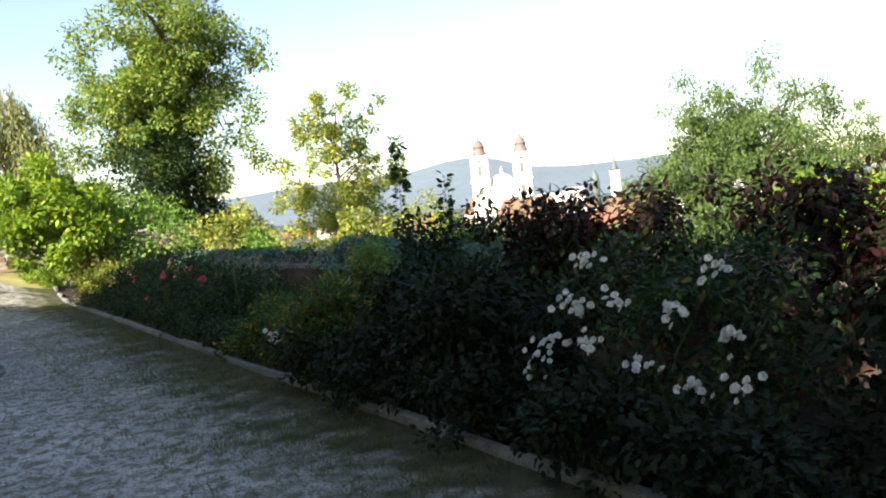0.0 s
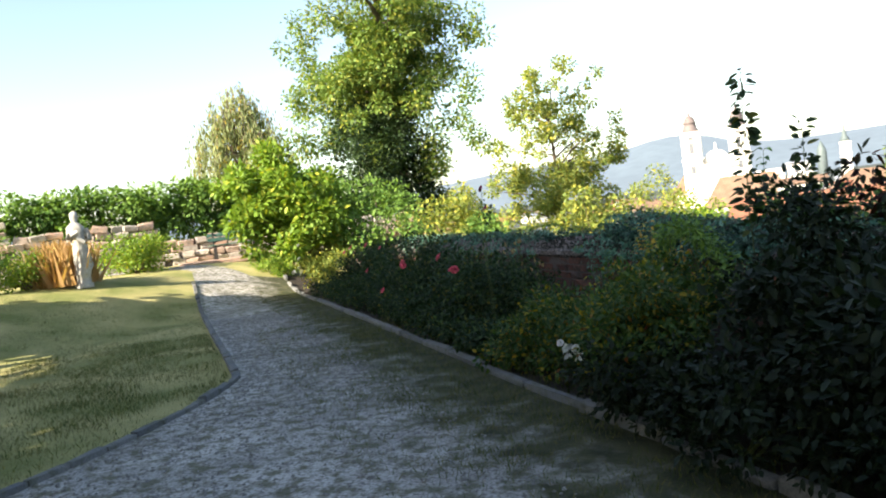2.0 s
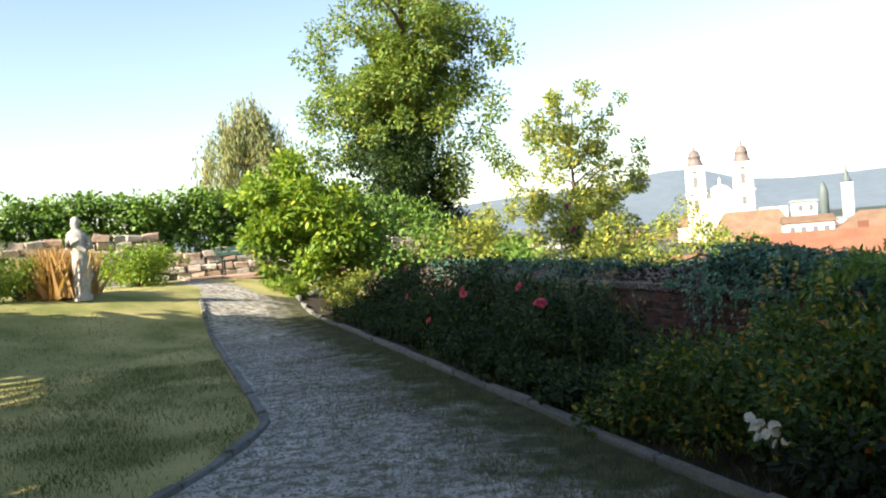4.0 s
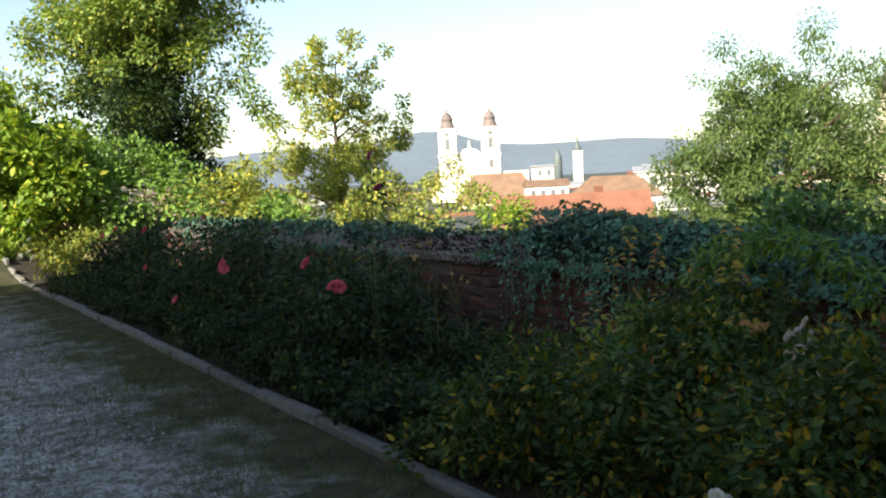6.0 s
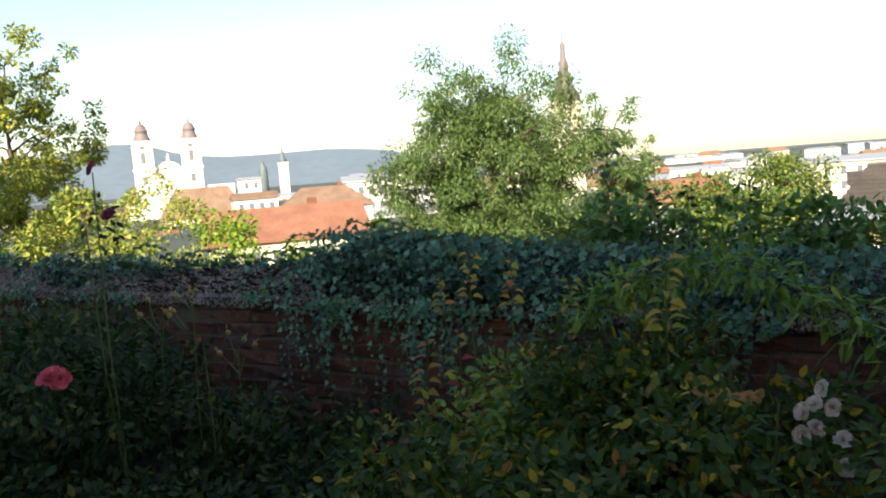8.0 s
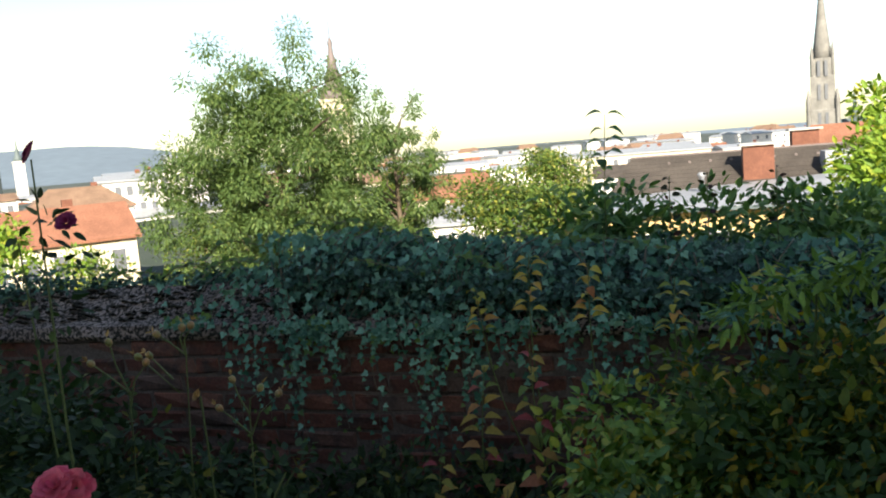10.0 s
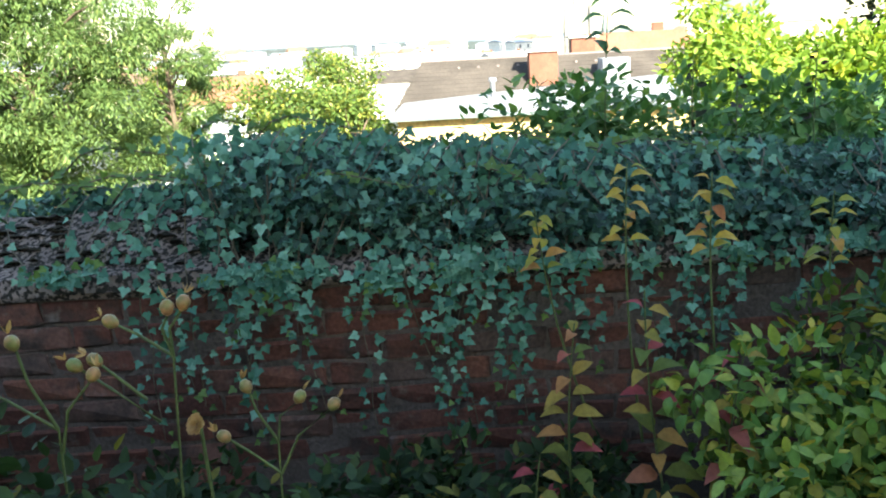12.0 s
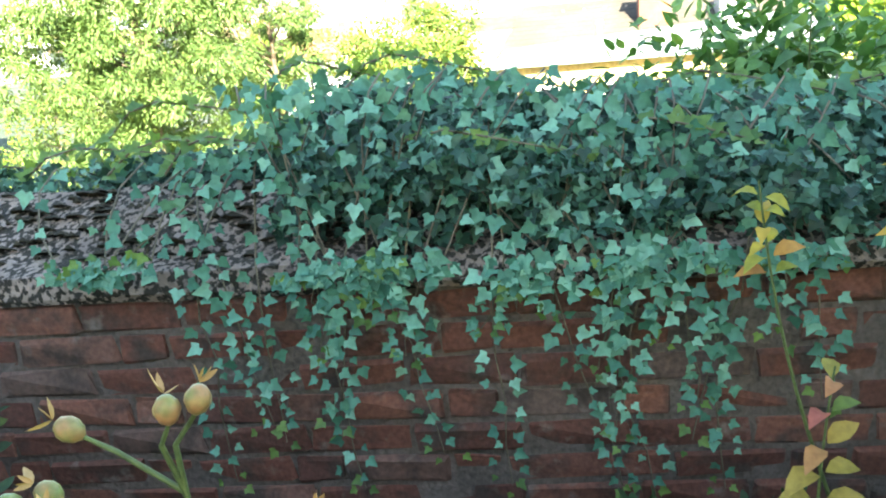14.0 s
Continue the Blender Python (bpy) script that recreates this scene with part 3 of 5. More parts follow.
for s in cols:
    for k, (y, z) in enumerate(prof):
        j = 0.018 * noise.noise(Vector((s * 2.3, k * 0.9, 1))) + 0.012 * noise.noise(Vector((s * 9, k * 1.7, 5)))
        cv.append((s, y + j, EDGE + 0.075 + z + j))
m = len(prof)
for i in range(len(cols) - 1):
    for k in range(m - 1):
        cf.append((i * m + k, i * m + k + 1, (i + 1) * m + k + 1, (i + 1) * m + k))
    cf.append((i * m + m - 1, i * m, (i + 1) * m, (i + 1) * m + m - 1))
mesh_ob("coping", cv, cf, M_CAP, wall, "sloping weathered coping with dark moss")
# cushions of moss on the coping
mv, mf = [], []
for _ in range(420):
    s, k = rng.uniform(-0.6, 2.6), rng.random()
    y = -0.02 - 0.30 * k
    z = EDGE + 0.075 + 0.024 + 0.145 * k
    r = rng.uniform(0.008, 0.028)
    b = len(mv)
    for q in range(6):
        a = q * math.pi / 3
        mv.append((s + r * 1.5 * math.cos(a) * rng.uniform(0.7, 1.2), y + r * math.sin(a), z + r * 0.65 * math.sin(a) - 0.006))
    mv.append((s, y + 0.004, z + 0.012))
    mf += [(b + q, b + (q + 1) % 6, b + 6) for q in range(6)]
tagged(mesh_ob("moss", mv, mf, M_MOSS, wall, "dark cushions of moss", shade=True), kind="stuff")

# bricks: those near by as pieces, the rest joined
bmeshes = [stone_mesh("brick", (0.286, 0.034, 0.082), 0.008, M_BRICK, 0.0045) for _ in range(6)]
hmeshes = [stone_mesh("brick", (0.138, 0.034, 0.082), 0.008, M_BRICK, 0.0045) for _ in range(4)]
fv, ff = [], []
near = 0
for row in range(8):
    z = EDGE - 0.052 - row * COURSE
    s = WALL_S0 + (0.07 if row % 2 else 0.2)
    header = row % 2
    while s < WALL_S1 - 0.2:
        L = 0.15 if header else 0.298
        c = s + L / 2
        y = rng.normal() * 0.005
        if -2.9 < c < 1.75 and near < 300 :
            ob = new("brick", (hmeshes if header else bmeshes)[near % 4])
            ob.parent = wall
            ob.matrix_basis = pose(c, y, z, rng.normal() * 0.8, rng.normal() * 0.8, rng.normal() * 0.8)
            near += 1
        else:
            b = len(fv)
            h, w = L / 2 - 0.006, 0.041
            for dx, dy, dz in ((-h, 0.013, -w), (h, 0.013, -w), (h, 0.013, w), (-h, 0.013, w), (-h, -0.01, -w), (h, -0.01, -w), (h, -0.01, w), (-h, -0.01, w)):
                fv.append((c + dx, y + dy, z + dz))
            ff += [(b, b + 1, b + 2, b + 3)[::-1], (b, b + 1, b + 5, b + 4), (b + 3, b + 2, b + 6, b + 7)[::-1], (b, b + 3, b + 7, b + 4)[::-1], (b + 1, b + 2, b + 6, b + 5)]
        s += L
        header = (not header) if row % 2 else header
tagged(mesh_ob("brickwork", fv, ff, M_BRICK, wall), kind="stuff")

# ---- ivy on the wall ----
ivy = empty("ivy", along(0, 0), "dark green ivy trailing over the brick wall", "climber", kind="stuff")


CREST_S = (-4.2, -2.8, -2.1, -1.5, -0.9, -0.45, -0.2, 0.1, 0.3, 0.5, 0.8, 1.3, 2.2, 4.0, 9.0, 17.0)
CREST_Z = (1.14, 1.12, 1.12, 1.16, 1.19, 1.22, 1.28, 1.29, 1.24, 1.13, 1.05, 1.02, 1.13, 1.13, 1.12, 1.14)


def crest(s):
    """Height of the ivy's back along the wall."""
    return float(np.interp(s, CREST_S, CREST_Z)) + 0.03 * noise.noise(Vector((s * 2.2, 0, 0)))


def coping_z(y):
    return EDGE + 0.075 + float(np.interp(-y, (0.0, 0.06, 0.2, 0.33, 0.48, 0.66), (0.01, 0.04, 0.10, 0.155, 0.12, 0.0)))


# heaped foliage on top
c = []
for _ in range(820):
    s = rng.uniform(-2.6, 1.0) if rng.random() < 0.5 else rng.uniform(-4.2, 17)
    front = 0.0 if s < 0.25 else (0.46 if s < 1.9 else 0.08)
    y = -rng.uniform(front, 0.85)
    r = rng.uniform(0.06, 0.14)
    top = crest(s) - 0.8 * r - 0.10 * max(0.0, 1 + y / 0.25)
    lo = coping_z(y)
    c.append((s, y, lo + max(0.02, top - lo) * rng.random() ** 0.6, r))
for _ in range(210):
    s = rng.uniform(-2.6, 0.28)
    r = rng.uniform(0.05, 0.09)
    c.append((s, rng.uniform(-0.16, 0.05), rng.uniform(EDGE + 0.10, crest(s) - 0.13), r))
n = 66000
p, u = clump_points(c, n, 1.0)
tip = np.stack([rng.normal(size=n) * 0.8, 0.5 + rng.normal(size=n) * 0.6, -0.5 + rng.normal(size=n) * 0.6], 1)
nor = np.stack([rng.normal(size=n) * 0.6, 0.55 + rng.normal(size=n) * 0.5, 0.75 + rng.normal(size=n) * 0.45], 1)
leaves("foliage", ivy, M_IVY, p, tip, nor, rng.uniform(0.020, 0.040, n), T_IVY)
# hanging runners over the coping and down the brick face
vv, vf = [], []
hang_c, hang_t, hang_n, hang_s = [], [], [], []
runs = [(s, rng.uniform(0.12, 0.5) if -1.9 < s < 0.6 else rng.uniform(0.05, 0.3)) for s in np.concatenate([rng.uniform(-1.9, 0.4, 7), rng.uniform(-3.8, -1.9, 22), rng.uniform(1.9, 9, 56)])]
runs += [(s, -0.03 - rng.uniform(0, 0.06)) for s in rng.uniform(0.4, 1.1, 5)]
runs += [(s, rng.uniform(-0.04, 0.10)) for s in rng.uniform(-2.4, 0.30, 26)]
runs += [(0.34, 0.49), (0.50, 0.62), (0.44, 0.44), (0.20, 0.65), (0.11, 0.46), (-0.09, 0.25), (-0.38, 0.67), (-0.50, 0.67), (-0.63, 0.51), (-0.76, 0.66), (-0.86, 0.51), (-0.96, 0.23), (-0.67, 0.22), (-1.0, 0.40), (-0.26, 0.64), (0.01, 0.54), (-1.2, 0.5), (-1.36, 0.44), (-0.55, 0.3), (-0.32, 0.18)]
tip_c, tip_t, tip_n, tip_s = [], [], [], []
for s, drop in runs:
    sway = rng.normal() * 0.09
    h = crest(s) if s < 0.4 or s > 1.9 else coping_z(-0.3) + 0.06
    lift = 0.05 if s < 0.4 else 0.03
    pts = [Vector((s - sway * 2.6, -0.42, h + 0.01)), Vector((s - sway * 2.0, -0.22, h - 0.02)), Vector((s - sway * 1.2, -0.06, max(EDGE + 0.17, h - 0.14) + lift * 0.5)), Vector((s, 0.07, EDGE + 0.10))]
    k = 5
    for j in range(1, k + 1):
        pts.append(Vector((s + sway * j / k + rng.normal() * 0.008, 0.07 + 0.015 * rng.random(), EDGE + 0.08 - drop * j / k)))
    tube_into(vv, vf, pts, 0.0034, 0.0018, 5)
    length = sum((pts[i + 1] - pts[i]).length for i in range(len(pts) - 1))
    m = max(4, int(length / 0.029))
    for j in range(m + 1):
        q = min(j / m, 0.999) * (len(pts) - 1)
        i = int(q)
        at = pts[i].lerp(pts[i + 1], q - i)
        side = 1 if j % 2 else -1
        lc, lt, ln, ls = (hang_c, hang_t, hang_n, hang_s) if j < m - 2 else (tip_c, tip_t, tip_n, tip_s)
        lc.append(at + Vector((side * 0.022 + rng.normal() * 0.014, 0.016 + 0.01 * rng.random(), rng.normal() * 0.01)))
        lt.append(Vector((side * 0.75 + rng.normal() * 0.45, 0.25 + rng.normal() * 0.3, -0.65 + rng.normal() * 0.4)))
        ln.append(Vector((rng.normal() * 0.45, 1.0, 0.5 + rng.normal() * 0.45)))
        ls.append(rng.uniform(0.026, 0.050) * (1.12 - 0.45 * j / m))
leaves("tip_foliage", ivy, M_IVY_SUN, tip_c, tip_t, tip_n, tip_s, T_IVY, "pale young leaves at the runners' ends")
mesh_ob("runner", vv, vf, M_VINE, ivy, "thin grey-brown runners", shade=True)
single = [leaf_mesh("leaf", [(0, 0, 0)], [(0, 0, -1)], [(0, 1, 0.0)], [1.0], T_IVY) for _ in range(1)]
single[0].materials.append(M_IVY_TRAIL)
picked, rest = 0, []
for j in range(len(hang_c)):
    a = hang_c[j]
    if -1.2 < a.x < 0.6 and a.z < EDGE + 0.12 and picked < 290:
        f, nn = hang_t[j].normalized(), hang_n[j]
        nn = (nn - f * f.dot(nn)).normalized()
        x = f.cross(nn)
        ob = new("leaf", single[0])
        ob.parent = ivy
        rot = Matrix((( x.x, nn.x, -f.x), (x.y, nn.y, -f.y), (x.z, nn.z, -f.z))).to_4x4()
        ob.matrix_basis = Matrix.Translation(a) @ rot @ Matrix.Scale(hang_s[j], 4)
        picked += 1
    else:
        rest.append(j)
leaves("trailing_foliage", ivy, M_IVY_TRAIL, [hang_c[j] for j in rest], [hang_t[j] for j in rest], [hang_n[j] for j in rest], [hang_s[j] for j in rest], T_IVY)
# arching runners above the heap, sunlight put into their lighter leaf colour
c, tt, nn, zz = [], [], [], []
vv, vf = [], []
for s, y0, z1, l in [(0.9, -0.55, 0.34, 0.8), (0.6, -0.5, 0.47, 0.7), (0.2, -0.55, 0.55, 0.5), (-0.1, -0.5, 0.55, 0.6), (-0.5, -0.5, 0.44, 0.8), (-1.0, -0.45, 0.43, 0.7), (-0.8, -0.15, 0.36, 0.6), (-0.3, -0.12, 0.38, 0.7), (-1.5, -0.3, 0.40, 0.8), (0.35, -0.2, 0.40, 0.6), (0.5, -0.35, 0.38, 0.8), (1.4, -0.6, 0.30, 0.7), (1.9, -0.6, 0.34, 0.6), (2.6, -0.5, 0.40, 0.5)]:
    pts = [Vector((s - l * (k - 0.5), y0 + 0.1 * math.sin(3 * k + s), EDGE + z1 - 0.16 * (k - 0.4) ** 2 * 4 + 0.02 * math.sin(9 * k))) for k in np.linspace(0, 1, 8)]
    tube_into(vv, vf, pts, 0.004, 0.002, 5)
    for j in range(30):
        k = j / 29 * 6.99
        at = pts[int(k)].lerp(pts[int(k) + 1], k - int(k))
        c.append(at)
        tt.append(Vector((rng.normal(), rng.normal() * 0.7, 0.2 + rng.normal() * 0.5)))
        nn.append(Vector((rng.normal() * 0.4, 0.6, 0.8)))
        zz.append(rng.uniform(0.025, 0.052))
mesh_ob("arching_runner", vv, vf, M_VINE, ivy, shade=True)
leaves("young_foliage", ivy, M_IVY_SUN, c, tt, nn, zz, T_IVY)

# virginia creeper over the wall further back
creeper = empty("virginia_creeper", along(-8, 0), "dark red and green virginia creeper covering the wall", "climber", kind="stuff")
c = [(rng.uniform(-6, 4.2), rng.uniform(-0.75, 0.4), rng.uniform(0.1, 1.0) ** 0.6 * 1.55, rng.uniform(0.15, 0.26)) for _ in range(330)]
foliage("foliage", creeper, M_CREEPER, c, 30000, 0.075, T_OVAL, 0.5)

# ---- plants of the bed ----
def roses(b, cl, mat, spots, r, name="flower", n=22):
    for x, y, z in spots:
        flower(name, b, (x, y, z), r * rng.uniform(0.85, 1.15), mat, n)


b, cl = bush("white_rose_bush", -7.2, -1.25, 0.95, 0.55, 1.32, M_ROSE, 5200, 0.052, T_OVAL, "rose bush full of white blooms in the bed", 40, 0.2)
spots = []
for gx0, gz0, m in [(0.10, 1.22, 5), (-0.12, 0.98, 5), (0.16, 0.92, 5), (0.10, 0.72, 9), (0.42, 0.72, 6), (0.58, 0.62, 5), (0.66, 0.48, 5), (0.34, 0.95, 3), (-0.25, 0.62, 4), (-0.50, 0.93, 4), (-0.85, 0.83, 6), (-0.62, 0.55, 6), (-0.75, 1.15, 4), (-0.9, 0.6, 4)]:
    for _ in range(m + 5):
        spots.append((gx0 + rng.normal() * 0.042, 0.60 + rng.normal() * 0.05, gz0 + rng.normal() * 0.032))
roses(b, cl, M_WHITEPETAL, spots, 0.019)
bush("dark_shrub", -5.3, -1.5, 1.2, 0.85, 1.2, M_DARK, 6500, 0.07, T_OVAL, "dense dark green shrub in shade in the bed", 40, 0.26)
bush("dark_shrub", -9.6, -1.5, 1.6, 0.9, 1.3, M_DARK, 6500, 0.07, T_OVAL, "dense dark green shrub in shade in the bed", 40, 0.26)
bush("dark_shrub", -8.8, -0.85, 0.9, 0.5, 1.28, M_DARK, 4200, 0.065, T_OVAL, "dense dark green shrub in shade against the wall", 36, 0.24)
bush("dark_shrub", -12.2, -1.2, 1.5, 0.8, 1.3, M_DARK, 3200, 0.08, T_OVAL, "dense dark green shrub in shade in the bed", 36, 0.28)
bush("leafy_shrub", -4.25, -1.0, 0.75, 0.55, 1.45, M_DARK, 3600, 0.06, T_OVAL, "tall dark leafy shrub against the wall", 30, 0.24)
b, cl = bush("white_rose_shrub", -3.35, -1.75, 0.85, 0.5, 0.98, M_YSHRUB, 7500, 0.044, T_OVAL, "low yellowing shrub with one cluster of white roses", 34, 0.2)
roses(b, cl, M_WHITEPETAL, [(0.12 + rng.normal() * 0.06, 0.58 + rng.normal() * 0.03, 0.50 + rng.normal() * 0.025) for _ in range(22)], 0.021)
b, cl = bush("yellowing_shrub", -2.15, -1.55, 0.85, 0.62, 0.92, M_YSHRUB, 9500, 0.046, T_OVAL, "green shrub with many yellowed leaves in the bed", 46, 0.2)
b2, cl = bush("yellowing_shrub", -2.2, -0.75, 0.8, 0.45, 1.02, M_YSHRUB, 7000, 0.046, T_OVAL, "green shrub with many yellowed leaves against the wall", 40, 0.18)
bush("yellowing_shrub", -1.72, -0.8, 0.45, 0.4, 0.84, M_YGREEN, 1700, 0.05, T_OVAL, "green shrub with many yellowed leaves against the wall", 26, 0.16)
# faded rose stem
for s in (-8.3, -7.2, -6.2, -4.6, -3.7):
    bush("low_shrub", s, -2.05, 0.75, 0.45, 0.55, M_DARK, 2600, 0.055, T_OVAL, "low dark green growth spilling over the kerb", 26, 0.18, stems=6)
for s in (0.3, 1.6, 3.0, 4.6, 6.4, 8.4):
    bush("rose_undergrowth", s, -1.3, 0.9, 0.55, 0.75, M_ROSE, 2400, 0.055, T_OVAL, "dark leafy growth under the roses", 26, 0.2, stems=8) if s > 1 else bush("rose_undergrowth", s + 0.9, -0.7, 0.6, 0.4, 0.6, M_ROSE, 1200, 0.05, T_OVAL, "dark leafy growth at the foot of the wall", 20, 0.16, stems=6)
for s, d, h in [(-0.6, -1.85, 0.34), (0.2, -1.9, 0.40), (-0.2, -1.2, 0.36), (0.9, -1.9, 0.5), (1.9, -1.85, 0.55), (2.9, -1.8, 0.6), (4.2, -1.8, 0.6), (5.4, -1.85, 0.55), (6.6, -1.85, 0.5), (7.8, -1.85, 0.5), (9.0, -1.85, 0.5), (0.4, -0.6, 0.38), (-0.6, -0.5, 0.34), (1.5, -0.6, 0.85), (2.4, -0.5, 0.9), (-1.4, -1.95, 0.45)]:
    bush("bed_undergrowth", s, d, 0.62, 0.38, h, M_ROSE if s > -1.0 else M_YSHRUB, 1900, 0.05, T_OVAL, "low dark leafy undergrowth covering the bed", 26, 0.15, stems=6)
ab = empty("arching_shrub", along(-2.45, -0.55, 0.0), "pale green arching leafy branches against the wall", "shrub")
arc = [(0.55 - 1.3 * k, 0.12 + 0.25 * k, 0.85 + 0.36 * math.sin(2.6 * k + 0.5), 0.11) for k in np.linspace(0, 1, 16)]
limbs("stem", ab, M_STEM, [(0.2, 0, 0)], [q[:3] for q in arc[::3]], 0.01, 0.004)
foliage("foliage", ab, M_HEDGE, arc, 900, 0.062, T_LONG, 0.5)
b = empty("faded_rose_stem", along(-2.88, -1.3, 0.2), "fading pale pink and brown rose cluster on its stem", "rose")
limbs("stem", b, M_STEM, [(0, 0, -0.2)], [(0, 0, 0.62), (0.12, 0.03, 0.68)], 0.007, 0.004)
for x, z in [(0.0, 0.72), (0.05, 0.66), (-0.03, 0.67), (0.02, 0.60), (0.06, 0.58), (-0.05, 0.57), (-0.06, 0.5), (0.02, 0.68)]:
    flower("flower", b, (x, 0.03 + rng.normal() * 0.02, z), 0.025, M_FADEDPETAL, 20)
for x in np.linspace(0.18, 0.36, 6):
    flower("faded_flower", b, (x, 0.0, 0.68 + rng.normal() * 0.015), 0.022, M_DRYGRASS, 12)
# pink rose bushes
b, cl = bush("pink_rose_bush", 0.95, -1.5, 1.15, 0.5, 1.18, M_ROSE, 4200, 0.05, T_OVAL, "loose rose bush with a few pink blooms", 38, 0.2, stems=24)
roses(b, cl, M_PINKPETAL, [(0.64, 0.66, 1.0), (0.68, 0.64, 0.98), (0.6, 0.68, 0.99), (-0.89, 0.66, 1.09), (-1.22, 0.6, 0.95), (-1.18, 0.62, 0.96), (0.55, 0.68, 0.96)], 0.04)
b, cl = bush("pink_rose_bush", 3.3, -1.4, 1.3, 0.6, 1.35, M_ROSE, 4200, 0.055, T_OVAL, "tall loose rose bush with a few pink blooms", 40, 0.24, stems=24)
roses(b, cl, M_PINKPETAL, [(-0.6, 0.5, 1.34), (0.3, 0.55, 1.15), (1.0, 0.6, 1.2), (0.9, 0.65, 0.8), (-0.2, 0.7, 0.55)], 0.04)
b, cl = bush("pink_rose_bush", 6.0, -1.25, 1.4, 0.6, 1.22, M_ROSE, 4000, 0.06, T_OVAL, "loose rose bush in shade with few blooms", 40, 0.26, stems=20)
roses(b, cl, M_PINKPETAL, [(0.2, 0.6, 1.15), (0.9, 0.6, 1.05)], 0.04)
bush("pink_rose_bush", 8.4, -1.2, 1.0, 0.55, 1.0, M_ROSE, 3600, 0.065, T_OVAL, "loose rose bush in shade with few blooms", 40, 0.28)
b, cl = bush("pale_rose_bush", 10.7, -1.6, 1.3, 0.7, 1.5, M_ASH, 5000, 0.07, T_OVAL, "sunlit rose bush with pale blooms at the bed's end", 40, 0.26)
roses(b, cl, M_WHITEPETAL, [(rng.uniform(-0.9, 0.9), 0.7, rng.uniform(0.5, 1.3)) for _ in range(10)], 0.05)
bush("yellow_green_shrub", 15.0, -2.3, 0.9, 0.7, 1.15, M_HAZEL, 3600, 0.07, T_OVAL, "bright sunlit yellow-green shrub beside the path", 34, 0.26)
# purple rose on a tall stem
b = empty("purple_rose", along(0.3, -1.48, 0), "dark purple rose on a tall stem", "rose")
limbs("stem", b, M_STEM, [(0, 0, 0)], [(0, 0, 1.77), (0.08, 0.02, 1.5)], 0.007, 0.003, 0.04)
flower("flower", b, (0, 0, 1.79), 0.036, M_PURPLEPETAL, 26)
flower("flower", b, (-0.13, 0.03, 1.56), 0.032, M_PURPLEPETAL, 22)
foliage("foliage", b, M_ROSE, [(0.0, 0, 1.55, 0.12), (0.05, 0, 1.3, 0.15), (-0.1, 0, 1.45, 0.1)], 70, 0.05, T_OVAL)
# tall shoots standing above the wall
wand("tall_shoot", -3.57, -0.96, 0.2, (0.02, 0, 2.1), M_STEM, M_ROSE, 190, 0.11, T_OVAL, "tall dark leafy rose shoot above the hedge", upto=0.55)
wand("tall_shoot", -3.52, -0.35, 0.2, (0.1, 0, 1.72), M_STEM, M_ROSE, 130, 0.105, T_OVAL, "dark leafy shoot above the hedge", upto=0.5)
wand("tall_shoot", -4.4, -0.6, 0.2, (-0.1, 0, 1.55), M_STEM, M_DARK, 40, 0.09, T_OVAL, "dark leafy shoot above the hedge", upto=0.6)
paired_shoot("ivy_shoot", -1.36, 1.06, 0.4, (0.0, 0.0, 1.42), 0.55, 0.085, 0.15, M_IVYBUSH, "upright leafy shoot rising above the wall")
# shoots in front of the wall
for s, d, tip in [(-0.92, -0.50, (0.0, 0.0, 0.76)), (-1.22, -0.52, (0.10, 0.0, 0.86)), (-0.80, -0.72, (0.02, 0.03, 0.48)), (-1.10, -0.9, (0.02, 0.03, 0.42)), (-1.33, -0.62, (-0.05, 0.0, 0.70))]:
    paired_shoot("reddening_shoot", s, d, 0.02, tip, 0.25, 0.062, 0.105, M_REDSHOOT, "upright shoot with drooping green to red autumn leaves")
for s, d, z0, tip, lab in [(-1.02, -0.24, 0.3, (0.18, 0.0, 0.78), "thin shoot with pale yellow leaves"), (-1.16, -0.34, 0.3, (0.05, 0.0, 0.92), "thin shoot with yellow and orange leaves"), (-1.42, -0.36, 0.3, (0.06, 0.0, 0.88), "thin shoot with yellow and orange leaves"), (-1.75, -0.42, 0.3, (0.05, 0.0, 0.82), "thin shoot with yellow and orange leaves"), (-2.06, -0.48, 0.3, (0.02, 0.0, 0.85), "thin shoot with orange leaves"), (-2.4, -1.0, 0.2, (0.05, 0.05, 1.1), "thin shoot with yellow leaves")]:
    paired_shoot("yellowing_shoot", s, d, z0, tip, 0.74, 0.036, 0.085, M_YTIP, lab)
bush("yellowing_shrub", -1.55, -0.62, 0.40, 0.30, 0.74, M_YGREEN, 1150, 0.060, T_DROOP, "green shrub with large yellow-green leaves before the wall", 26, 0.15)
bush("yellowing_shrub", -2.0, -0.72, 0.42, 0.32, 0.80, M_YGREEN, 1150, 0.060, T_DROOP, "green shrub with large yellow-green leaves before the wall", 26, 0.15)


